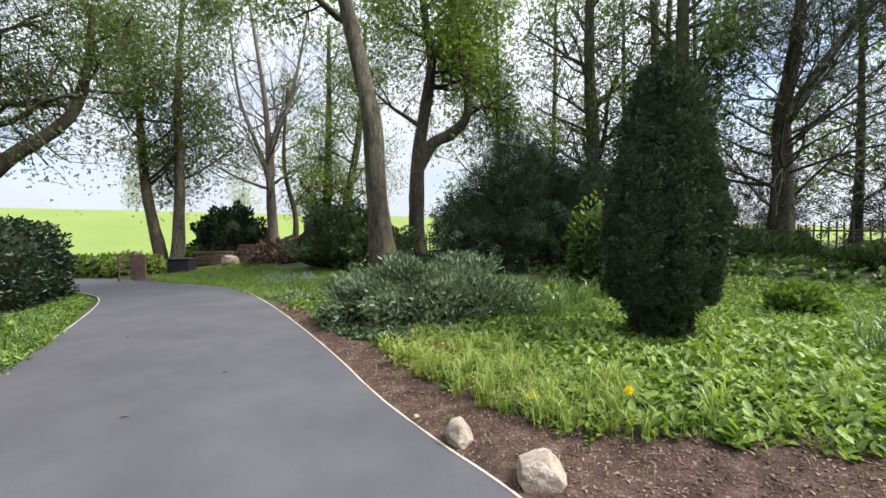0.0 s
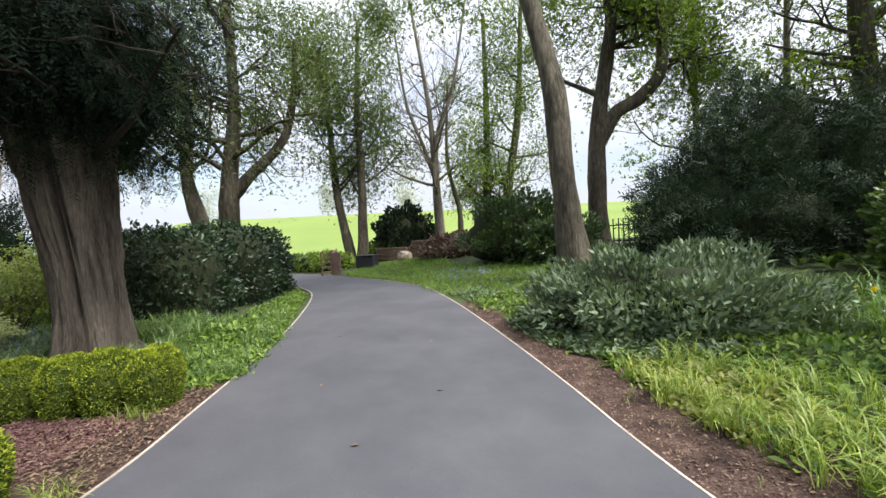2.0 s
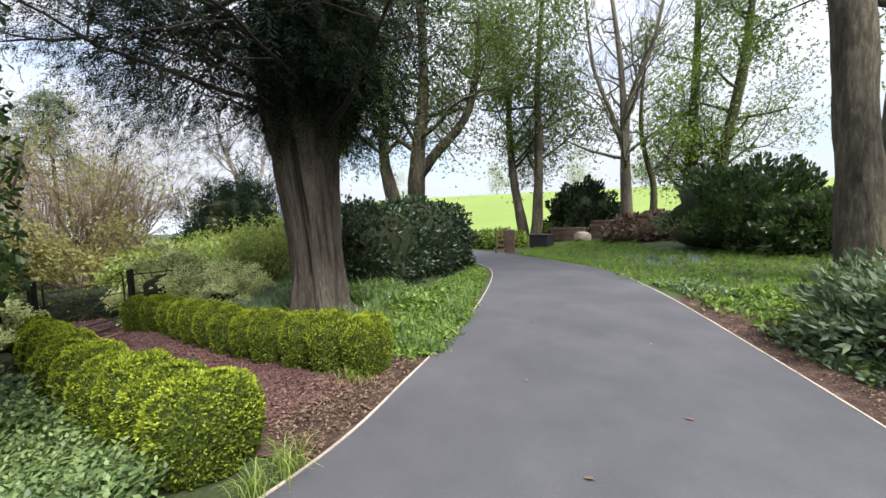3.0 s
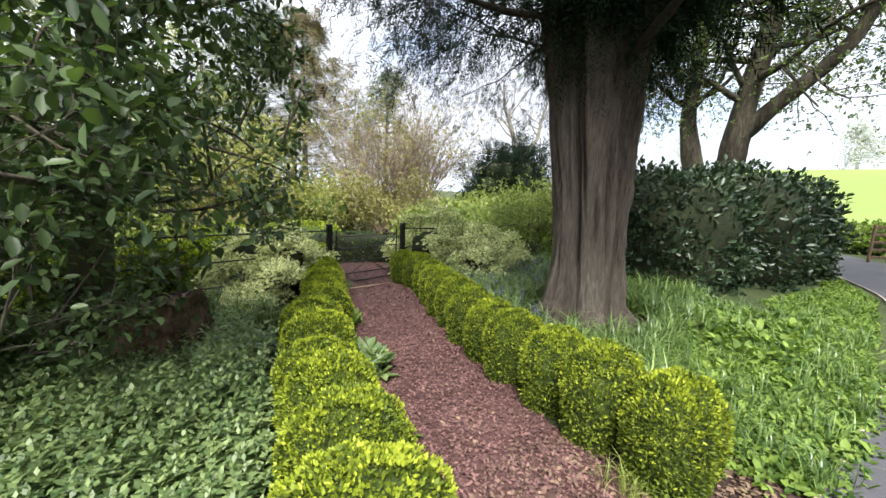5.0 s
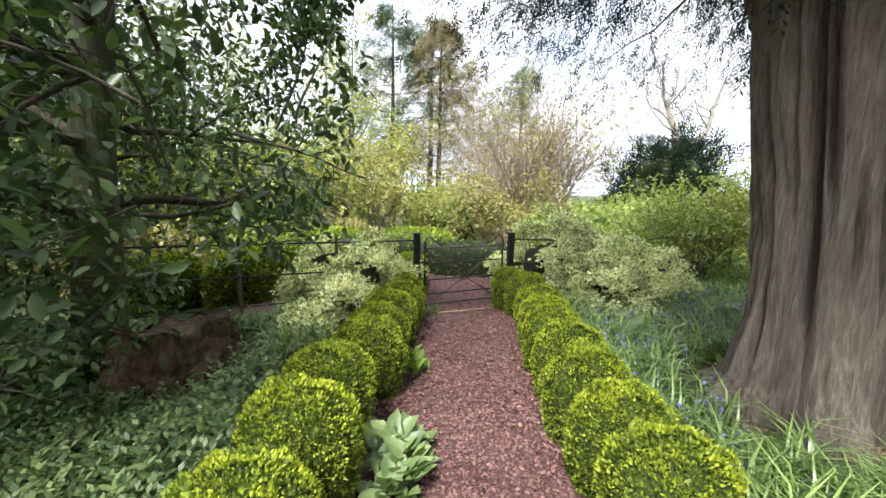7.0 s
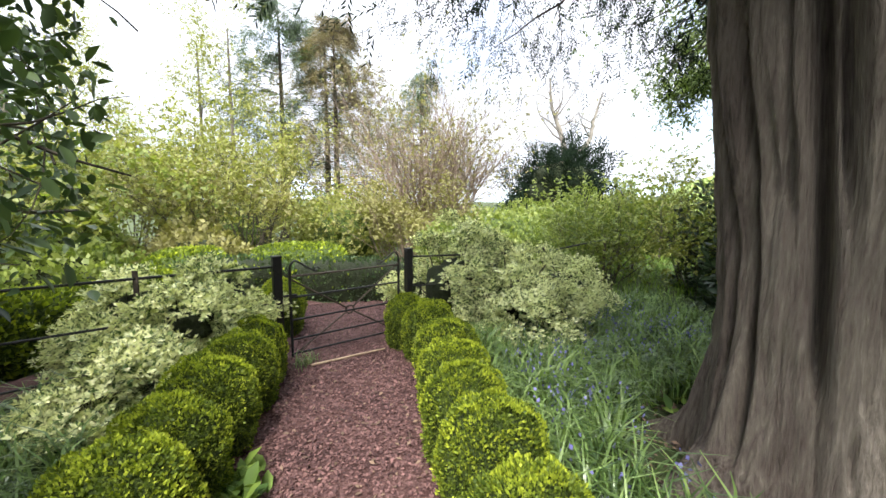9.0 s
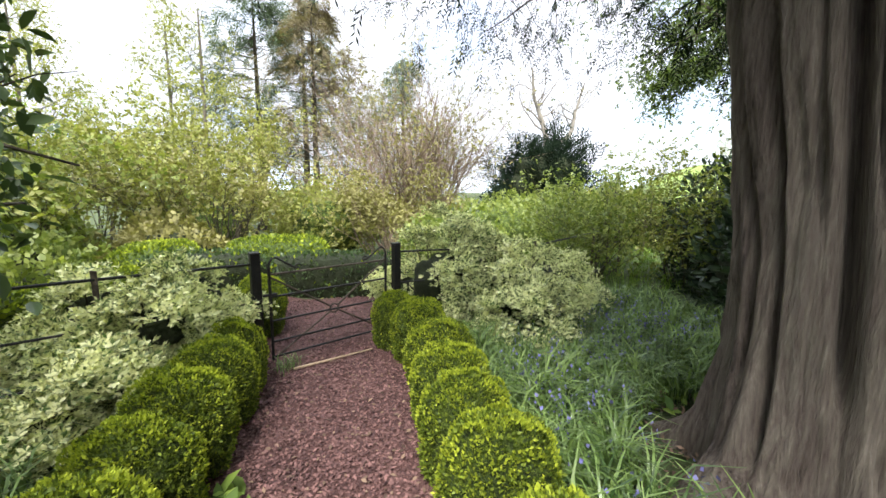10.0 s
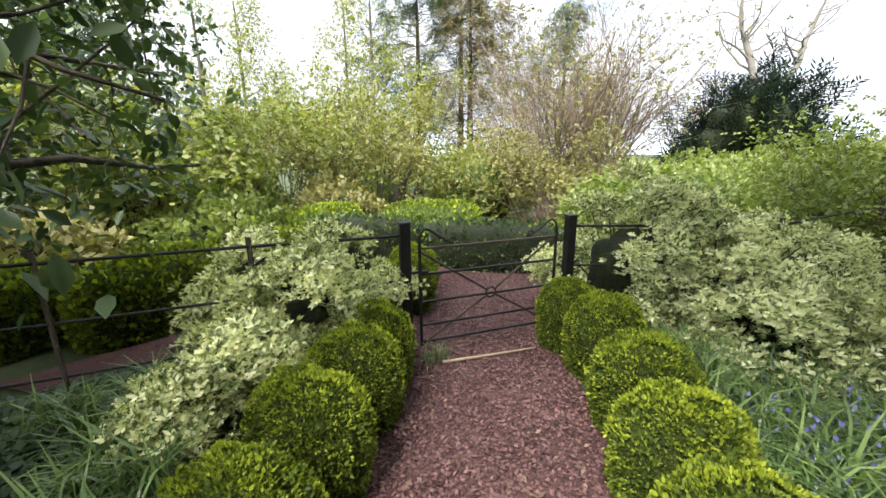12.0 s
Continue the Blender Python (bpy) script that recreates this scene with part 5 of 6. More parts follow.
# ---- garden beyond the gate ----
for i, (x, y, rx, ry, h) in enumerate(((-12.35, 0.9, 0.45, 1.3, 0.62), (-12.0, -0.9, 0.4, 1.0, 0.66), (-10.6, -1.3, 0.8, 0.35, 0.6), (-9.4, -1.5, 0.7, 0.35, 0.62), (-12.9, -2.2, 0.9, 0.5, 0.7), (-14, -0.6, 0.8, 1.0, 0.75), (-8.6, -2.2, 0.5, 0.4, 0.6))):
    # the first two hedges' shadowed faces are painted by darker, sparser leaves
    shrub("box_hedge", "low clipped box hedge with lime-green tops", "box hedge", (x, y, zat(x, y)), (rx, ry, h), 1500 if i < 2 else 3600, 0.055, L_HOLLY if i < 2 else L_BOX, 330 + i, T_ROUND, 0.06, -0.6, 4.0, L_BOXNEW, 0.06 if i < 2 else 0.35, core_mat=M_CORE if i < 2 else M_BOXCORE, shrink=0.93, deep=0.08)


def twiggy(name, label, x, y, r, h, seed, bark, leaf_mats, leaves, leaf, stems=26, depth=2, lean=0.45, tmpl=T_CLUMP, jitter=0.15, kids=(3, 5)):
    """A many-stemmed shrub of thin upright shoots."""
    rg = np.random.default_rng(seed)
    base = P3(x, y)
    ob = thing(name, label, "shrub", base)
    out, tips = [], []
    for i in range(stems):
        a = rg.uniform(0, 2 * np.pi)
        q = r * 0.35 * math.sqrt(rg.random())
        d = np.array([math.cos(a) * lean * rg.uniform(0.3, 1.3), math.sin(a) * lean * rg.uniform(0.3, 1.3), 1.0])
        grow(rg, base + (q * math.cos(a), q * math.sin(a), -0.05), d, h * rg.uniform(0.6, 0.95), rg.uniform(0.012, 0.028) * h / 3, depth, out, tips, kids, 0.25, 0.25, 0.55, 0.5, 0.3, 6)
    V, Q = tubes(out, 3)
    make("stemwork", V, Q, bark, ob)
    T = np.array(tips)
    for m, k in zip(leaf_mats, np.array_split(np.arange(leaves), max(1, len(leaf_mats)))):
        c = len(k)
        P = T[rg.integers(0, len(T), c)] + rg.normal(size=(c, 3)) * jitter
        P[:, 2] = np.maximum(P[:, 2], base[2] + 0.05)
        scatter("foliage", tmpl, P, rg.normal(size=(c, 3)) + (0, 0, 0.4), rg.normal(size=(c, 3)) * 0.6 + (0, 0, 1.0), leaf * rg.uniform(0.6, 1.3, c), m, ob)
    return ob


twiggy("bare_brown_bush", "tall bare brown bush of dense upright twigs", -21.3, 1.5, 2.6, 6.2, 401, M_TWIG, [L_OLIVE], 3500, 0.12, 90, 2, 0.62, kids=(4, 6))
twiggy("olive_bush", "olive-green budding bush behind the gate", -17.6, 1.2, 1.6, 2.3, 402, M_TWIG, [L_OLIVE], 5000, 0.11, 28, 2, 0.7)
twiggy("yellow_green_bush", "thin-stemmed bush with yellow-green spring leaves", -16.6, -6.2, 2.0, 3.6, 403, M_BARK, [L_YELLOWGREEN], 3600, 0.15, 20, 2, 0.55)
twiggy("yellow_green_bush", "thin-stemmed bush with yellow-green spring leaves", -16.5, -3.4, 1.7, 3.0, 404, M_BARK, [L_YELLOWGREEN, L_OLIVE], 3120, 0.14, 18, 2, 0.6)
twiggy("yellow_green_bush", "thin-stemmed bush with yellow-green spring leaves", -20.5, -4.6, 1.8, 4.6, 405, M_BARK, [L_YELLOWGREEN], 3120, 0.16, 18, 2, 0.45)
twiggy("yellow_green_bush", "thin-stemmed bush with yellow-green spring leaves", -19.5, -8.6, 2.2, 4.2, 406, M_BARK, [L_YELLOWGREEN, L_SPRING], 3600, 0.16, 18, 2, 0.55)
twiggy("yellow_green_bush", "thin-stemmed bush with yellow-green spring leaves", -15.2, -9.2, 2.0, 3.6, 407, M_BARK, [L_YELLOWGREEN, L_SPRING], 3000, 0.16, 16, 2, 0.55)
for i, (x, y, r, h) in enumerate(((-10.2, -4.2, 1.3, 2.0), (-12.6, -4.6, 1.4, 2.2), (-7.6, -5.0, 1.4, 2.0), (-5.0, -5.2, 1.5, 2.4), (-14.2, -7.0, 1.5, 2.4), (-10.2, -7.4, 1.5, 2.6), (-3.6, -4.4, 1.2, 1.9))):
    twiggy("yellow_green_bush", "thin-stemmed bush with yellow-green spring leaves", x, y, r, h, 470 + i, M_BARK, [L_LIME, L_YELLOWGREEN], 1600, 0.16, 9, 2, 0.6)
twiggy("lime_bush", "lime-green leafy bush by the estate fence", -12.6, 5.0, 1.0, 1.5, 408, M_BARK, [L_LIME], 3600, 0.085, 24, 2, 0.6)
twiggy("lime_bush", "lime-green leafy bush by the estate fence", -11.9, 6.3, 0.9, 1.65, 409, M_BARK, [L_LIME, L_YELLOWGREEN], 3400, 0.085, 22, 2, 0.55)
twiggy("lime_bush", "lime-green leafy bush by the estate fence", -14.6, 5.6, 1.3, 1.4, 410, M_BARK, [L_LIME], 3600, 0.095, 24, 2, 0.6)
for i, (x, y, rx, h, m) in enumerate(((-17.6, 4.6, 1.7, 1.7, L_LIME), (-15.8, 3.0, 1.2, 1.25, L_LIME), (-21.0, 6.6, 2.2, 1.9, L_LIME), (-17.3, 8.0, 1.8, 1.6, L_YELLOWGREEN), (-22.5, 10.5, 2.4, 1.8, L_YELLOWGREEN), (-18.5, -0.9, 1.5, 2.2, L_YELLOWGREEN), (-24.5, -2.5, 2.6, 3.0, L_LIME), (-24, -7.5, 2.6, 3.2, L_YELLOWGREEN))):
    bush_at("lime_bush", "soft lime-green bush in the far garden", x, y, (rx, rx, h), 1700, 0.18, m, 420 + i, tmpl=T_CLUMP, amp=0.4, up=0.4, core_mat=M_BOXCORE, shrink=0.7, deep=0.45)
for i, (x, y, rx, h) in enumerate(((-14.6, -3.0, 1.3, 1.1), (-13.4, -5.2, 1.3, 1.2), (-11.8, -6.2, 1.4, 1.3), (-11.6, -3.4, 1.0, 0.9), (-9.2, -3.4, 1.0, 0.9), (-8.0, -6.0, 1.3, 1.3))):
    bush_at("lime_bush", "soft lime-green bush in the far garden", x, y, (rx, rx, h), 1500, 0.16, L_LIME if i % 2 else L_OLIVE, 480 + i, tmpl=T_CLUMP, amp=0.5, up=0.4, core_mat=M_CORE, shrink=0.65, deep=0.5)
bush_at("dark_round_yew", "rounded dark green yew beyond the gate", -29.6, 9.3, (3.5, 3.0, 5.4), 4200, 0.75, L_YEW, 440, tmpl=T_FEATHER, amp=0.75, count=34, width=0.03, up=0.5, power=1.9, deep=0.35, shrink=0.7)
b = P3(-35.5, 11.3)
tree("dead_tree", "leafless dead tree with crooked pale limbs", "dead tree", [([b, b + (0, 0, 5), b + (-0.2, -0.3, 7), b + (-0.4, -1.0, 9), b + (-0.2, -1.3, 11)], 0.3, 0.06, 1.0), ([b + (0, 0.3, 5.2), b + (0.2, 1.6, 6.4), b + (0, 2.0, 8), b + (0.1, 2.5, 10)], 0.22, 0.05, 0.8)],
     M_DEAD, None, 441, limbs=14, limb_from=0.4, limb_len=3.4, depth=2, kids=(2, 3), bend=0.6)


def conifer(name, label, x, y, h, r, seed, mat, low=0.15, levels=26, sprays=3500, spray=0.5, bark=M_BARK):
    rg = np.random.default_rng(seed)
    base = P3(x, y)
    ob = thing(name, label, "conifer", base)
    V, Q = tubes([(smooth_line([base, base + (0.05, 0.05, h * 0.5), base + (0, 0, h)], 16), np.linspace(h * 0.018, 0.02, 16))], 9)
    make("trunk", V, Q, bark, ob)
    out, tips = [], []
    for i in range(levels):
        f = low + (1 - low) * i / levels
        for k in range(4):
            a = rg.uniform(0, 2 * np.pi)
            grow(rg, base + (0, 0, f * h), (math.cos(a), math.sin(a), 0.1), r * (1.05 - f) * rg.uniform(0.6, 1.2) + 0.2, 0.03, 1, out, tips, (3, 4), 0.2, -0.1, 0.7, 0.45, 0.3, 5)
    V, Q = tubes(out, 4)
    make("branchwork", V, Q, bark, ob)
    T = np.array(tips)
    P = T[rg.integers(0, len(T), sprays)] + rg.normal(size=(sprays, 3)) * 0.14
    D = P - (base + (0, 0, 0)) 
    D[:, 2] = -0.5
    scatter("foliage", T_FEATHER, P, unit(D) + rg.normal(size=(sprays, 3)) * 0.4, rg.normal(size=(sprays, 3)) * 0.4 + (0, 0, 1.0), spray * rg.uniform(0.6, 1.2, sprays), mat, ob)


conifer("conical_conifer", "blue-green conical conifer behind the bare bush", -30.4, 0.9, 10.5, 4.6, 450, L_PINE)
conifer("tall_pine", "tall open pine in the far garden", -34.5, -9.2, 17, 7.5, 451, L_PINE, 0.2, 20, 3600, 0.75)
conifer("tall_pine", "tall dark pine with brown dead needles", -33, -5.0, 15, 6.5, 452, L_PINEBROWN, 0.25, 20, 3400, 0.75)
conifer("tall_pine", "tall open pine in the far garden", -37, -6.8, 17, 7.0, 453, L_PINE, 0.2, 20, 3400, 0.75)
for i, (x, y, h) in enumerate(((-29, -9.8, 12), (-26.5, -17, 11), (-33, -14, 13), (-22, -15, 9), (-18, -17, 9))):
    b = P3(x, y)
    tree("spring_tree", "thin tree just coming into pale green leaf", "tree", [([b, b + (0.1, 0, h * 0.4), b + (0.2, 0.1, h)], 0.2, 0.04, 1.0)], M_BARKPALE, [L_YELLOWGREEN], 460 + i, limbs=15, limb_from=0.2, limb_len=2.8, depth=2, leaves=1600, leaf=0.22, lift=0.7, spread=0.6, kids=(2, 4), group="far spring trees")


# ---- low plants ----
def plants(name, label, poly, n, k, size, mat, seed, tmpl=T_BLADE, lean=0.5, radius=0.03, category="plants", avoid=None, z=0.0, flat=0.0):
    """Rosettes of k leaves each, strewn over a plot, as one mass of growth."""
    rg = np.random.default_rng(seed)
    c = sample(rg, poly, n)
    if avoid is not None:
        for ax, ay, ar in avoid:
            c = c[np.hypot(c[:, 0] - ax, c[:, 1] - ay) > ar]
    n = len(c)
    P = np.repeat(c, k, 0) + rg.normal(size=(n * k, 2)) * radius
    a = rg.uniform(0, 2 * np.pi, n * k)
    Z = land(P[:, 0], P[:, 1]) - 0.01 + z
    S = np.repeat(rg.uniform(0.7, 1.25, n), k) * rg.uniform(0.6, 1.15, n * k) * size
    if tmpl is T_BLADE or tmpl is T_STRAP:
        D = np.stack([np.cos(a) * lean, np.sin(a) * lean, rg.uniform(0.0, 0.5, n * k) - flat], 1) + 1e-3
        N = np.stack([0 * a, 0 * a, np.ones(n * k)], 1)
    else:
        D = np.stack([np.cos(a), np.sin(a), rg.uniform(0.1, 1.5, n * k) - flat], 1)
        N = np.stack([-np.cos(a) * 0.6, -np.sin(a) * 0.6, np.ones(n * k)], 1) + rg.normal(size=(n * k, 3)) * 0.3
        Z = Z + rg.uniform(0, 0.6, n * k) * size
    ob = scatter(name, tmpl, np.column_stack([P, Z]), D, N, S, mat)
    return tagged(ob, label, category, kind="stuff")


def flowers(name, label, poly, n, h, mat, seed, size=0.03, bells=5, stem=L_BLADE):
    """Upright stalks with a few hanging bells."""
    rg = np.random.default_rng(seed)
    c = sample(rg, poly, n)
    P, D = [], []
    for x, y in c:
        z0 = zat(x, y)
        hh = h * rg.uniform(0.7, 1.2)
        for b in range(bells):
            a = rg.uniform(0, 6.28)
            P.append((x + 0.02 * math.cos(a), y + 0.02 * math.sin(a), z0 + hh * (1 - 0.09 * b)))
            D.append((0.5 * math.cos(a), 0.5 * math.sin(a), -0.8))
    P, D = np.array(P), np.array(D)
    ob = scatter(name, T_ROUND, P, D, rg.normal(size=P.shape), size * rg.uniform(0.8, 1.3, len(P)), mat)
    return tagged(ob, label, "flowers", kind="stuff")


YEW_GAP = [(-7.93, 4.23, 0.85)]
CONIFER_GAP = [(2.9, 5.3, 0.35)]
PLOT_D = [(-5.1, 3.85), (-5.0, 4.2), (-5.8, 5.6), (-7.0, 7.0), (-8.6, 6.3), (-9.6, 5.4), (-11.2, 5.2), (-11.0, 3.6), (-9.9, 2.7), (-8.9, 2.65), (-7.2, 3.0), (-6.0, 3.4)]
PLOT_DW = [(-5.5, 3.65), (-6.6, 4.3), (-7.6, 5.6), (-8.6, 6.3), (-9.6, 5.4), (-11.2, 5.2), (-11.0, 3.6), (-9.9, 2.7), (-8.9, 2.65), (-7.2, 3.0), (-6.0, 3.4)]
PLOT_DE = [(-5.1, 3.85), (-5.0, 4.2), (-5.8, 5.6), (-7.0, 7.0), (-8.6, 6.3), (-7.6, 5.6), (-6.6, 4.3), (-5.5, 3.65)]
plants("bluebell_leaves", "glossy strap leaves of bluebells round the yew", PLOT_DW, 1700, 12, 0.36, L_BLADE, 501, T_STRAP, avoid=YEW_GAP)
plants("bright_leaves", "brighter green strap leaves among bluebells", PLOT_DW, 420, 12, 0.4, L_FRESHBLADE, 502, T_STRAP, avoid=YEW_GAP, radius=0.05)
plants("low_cover", "low leafy green cover between the strap leaves", PLOT_DW, 1300, 6, 0.09, L_COVER, 507, T_BROAD, avoid=YEW_GAP, radius=0.07)
plants("low_cover", "low leafy weeds between the yew and the driveway", PLOT_DE, 2600, 7, 0.056, L_COVER, 508, T_BROAD, avoid=YEW_GAP, radius=0.06)
plants("bluebell_leaves", "short strap leaves between the yew and the driveway", PLOT_DE, 170, 11, 0.26, L_BLADE, 509, avoid=YEW_GAP)
plants("broad_weeds", "broad green weed leaves under the yew", [(-6.4, 5.4), (-7.2, 6.7), (-9.0, 6.0), (-8.8, 5.0), (-7.4, 5.0)], 240, 6, 0.13, L_COVER, 503, T_BROAD)
plants("broad_weeds", "broad green weed leaves among bluebells", PLOT_D, 260, 5, 0.1, L_COVER, 504, T_BROAD, avoid=YEW_GAP)
flowers("bluebells", "scattered bluebell flowers under the yew", [(-8.6, 2.9), (-10.2, 3.0), (-11, 4.4), (-9.6, 5.2), (-9.3, 4.4)], 230, 0.32, L_BLUEBELL, 505, 0.025)
flowers("bluebells", "scattered bluebell flowers beside the yew trunk", [(-7.6, 3.0), (-8.6, 2.9), (-8.8, 3.8), (-7.4, 3.5), (-6.6, 3.9), (-6.4, 3.5)], 70, 0.28, L_BLUEBELL, 506, 0.025)

PLOT_LEFT_DRIVE = [(-5.35, 4.5), (-5.65, 5.0), (-6.85, 7.0), (-8.5, 9.3), (-10.45, 11.0), (-12.6, 12.7), (-13.4, 12.0), (-11.9, 10.6), (-9.4, 9.6), (-8.4, 7.2), (-6.6, 6.4)]
plants("verge_grass", "rough grass and weeds beside the driveway", PLOT_LEFT_DRIVE, 1300, 7, 0.1, L_GRASS, 510)
plants("verge_straps", "dark strap leaves in the verge", [(-5.9, 5.4), (-7.0, 7.0), (-8.5, 9.0), (-9.0, 8.4), (-8.0, 6.6), (-6.4, 5.6)], 70, 10, 0.22, L_BLADE, 511)
plants("verge_weeds", "broad green weeds in the verge", PLOT_LEFT_DRIVE, 3400, 6, 0.056, L_COVER, 512, T_BROAD)
plants("verge_grass", "strap leaves at the mouth of the path", [(-4.25, 1.95), (-4.3, 2.25), (-4.1, 2.25), (-4.0, 1.8)], 10, 14, 0.24, L_LIMEBLADE, 513)

BED_BACK = [(1.15, 2.95), (0.5, 3.5), (0.02, 4.25), (-0.6, 5.05), (-1.3, 6.0), (-2.4, 7.3), (-3.6, 8.75), (-3.0, 9.6), (0.0, 9.4), (3.0, 8.8), (6.5, 9.5), (9.5, 8.5), (10.5, 4.0), (8.0, 0.6), (4.4, 1.3), (2.65, 2.45), (2.0, 2.75)]
plants("bed_foliage", "dense bright green leafy ground cover in the bed", BED_BACK, 6200, 6, 0.092, L_COVER, 520, T_BROAD, avoid=CONIFER_GAP, radius=0.07)
plants("bed_foliage", "low green foliage close to the soil", BED_BACK, 2000, 6, 0.085, L_COVER, 521, T_BROAD, avoid=CONIFER_GAP, radius=0.08, flat=0.4)
plants("bed_grass", "tufts of fine green grass in the bed", BED_BACK, 420, 11, 0.24, L_GRASS, 522, avoid=CONIFER_GAP)
plants("day_lilies", "lime-green arching strap leaves along the mulch", [(1.15, 2.95), (0.45, 3.55), (0.0, 4.25), (-0.6, 5.05), (-1.1, 5.8), (-0.4, 6.0), (0.6, 5.2), (1.7, 3.6), (1.6, 3.0)], 95, 20, 0.32, L_LIMEBLADE, 523)
plants("day_lilies", "arching green strap leaves in the bed", [(1.4, 3.1), (1.2, 4.2), (2.0, 4.4), (4.6, 3.4), (4.2, 2.2)], 14, 18, 0.4, L_LIMEBLADE, 524)
plants("day_lilies", "scattered strap-leaved clumps at the mulch edge", [(1.6, 2.75), (1.1, 2.85), (0.55, 3.35), (-0.1, 4.2), (-0.7, 5.0), (-0.4, 5.2), (0.3, 4.3), (1.5, 3.3)], 46, 20, 0.32, L_LIMEBLADE, 529)
plants("daffodil_leaves", "blue-green daffodil leaves in clumps", [(4.2, 1.9), (4.0, 3.6), (5.2, 5.0), (8.0, 5.5), (9.0, 3.0), (7.0, 1.2)], 330, 16, 0.45, L_BLADE, 525)
plants("daffodil_leaves", "blue-green daffodil leaves behind the shrub", [(0.9, 6.4), (1.2, 8.6), (3.4, 8.2), (2.6, 6.6)], 120, 14, 0.5, L_BLADE, 526)
plants("comfrey", "broad light green leaves of woodland plants in rosettes", [(1.3, 3.2), (2.05, 2.72), (2.7, 2.5), (4.4, 1.5), (6.5, 2.5), (6.0, 6.0), (3.4, 6.0), (1.2, 5.2), (0.9, 4.2)], 900, 8, 0.125, L_BROADLEAF, 561, T_BROAD, avoid=CONIFER_GAP, radius=0.045, flat=0.0)
plants("yellow_cover", "yellow-green variegated low leaves at the mulch edge", [(-0.62, 5.0), (-0.1, 4.3), (0.5, 4.5), (0.3, 5.4), (-0.9, 6.0)], 330, 8, 0.085, L_YELLOWGREEN, 562, T_BROAD, radius=0.05)
plants("mulch_weeds", "sparse pale weeds at the mulch edge", [(1.6, 0.95), (0.7, 2.5), (-0.3, 3.9), (-1.2, 5.4), (-2.2, 6.9), (-1.6, 6.6), (-0.3, 4.9), (1.0, 3.2), (3.0, 2.2)], 60, 6, 0.12, L_LIMEBLADE, 527)
plants("verge_cover", "grey-green low foliage below the silver shrub", [(-2.1, 6.8), (-1.3, 6.0), (-0.5, 5.8), (0.6, 6.0), (-0.6, 6.4), (-2.6, 7.5)], 420, 6, 0.1, L_SILVER, 528, T_BROAD)


def daffodil(x, y, h, seed):
    ob = thing("daffodil", "single yellow daffodil on a thin stalk", "daffodil", (x, y, zat(x, y)), "yellow daffodils")
    rg = np.random.default_rng(seed)
    z = zat(x, y)
    V, Q = tubes([(np.array([(x, y, z), (x + 0.02, y, z + h * 0.6), (x + 0.03, y - 0.02, z + h)]), np.full(3, 0.004))], 5)
    make("stalk", V, Q, L_BLADE, ob)
    a = np.arange(6) * np.pi / 3
    P = np.repeat([[x + 0.03, y - 0.03, z + h]], 6, 0)
    D = np.stack([np.cos(a), -0.25 + 0 * a, np.sin(a)], 1)
    bloom = scatter("bloom", T_ROUND, P, D, np.repeat([[0, -1.0, 0.2]], 6, 0), np.full(6, 0.046), L_YELLOW, ob)
    V, Q = tubes([(np.array([(x + 0.03, y - 0.03, z + h), (x + 0.03, y - 0.05, z + h), (x + 0.03, y - 0.065, z + h + 0.004)]), np.array([0.012, 0.017, 0.022]))], 9)
    make("trumpet", V, Q, L_YELLOW, bloom)


for i, (x, y, h) in enumerate(((1.43, 3.06, 0.34), (2.2, 7.7, 0.32), (2.05, 7.8, 0.3), (0.75, 3.5, 0.16))):
    daffodil(x, y, h, i)

LAWN = [(-3.7, 8.95), (-5.05, 10.1), (-7.05, 12.1), (-8.8, 13.45), (-11.6, 15.5), (-13.0, 17.2), (-12.0, 20.4), (-8.5, 19.5), (-6.4, 15.6), (-3.2, 13.6), (-1.0, 11.5), (-1.0, 9.6), (-2.8, 9.2)]
plants("lawn_grass", "rough bright lawn grass under the trees", LAWN, 2600, 8, 0.19, L_GRASS, 530)
plants("lawn_weeds", "leafy green weeds in the rough lawn", LAWN, 1500, 6, 0.07, L_COVER, 531, T_BROAD)
flowers("bluebells", "drift of bluebells in the rough lawn", [(-4.6, 11.2), (-6.2, 12.2), (-6.6, 13.4), (-4.6, 13.0), (-3.6, 11.8)], 55, 0.22, L_BLUEBELL, 532, 0.03)
plants("grey_cover", "grey-green low plants at the lawn edge", [(-3.4, 8.7), (-4.6, 9.9), (-4.2, 10.4), (-3.0, 9.2)], 200, 7, 0.08, L_SILVER, 533, T_BROAD)

PLOT_VINCA = [(-4.35, 1.5), (-4.0, 0.6), (-3.4, -0.8), (-4.0, -2.6), (-7.0, -2.6), (-7.6, -0.6), (-7.3, 0.5), (-6.4, 0.95), (-5.4, 1.25), (-4.8, 1.45)]


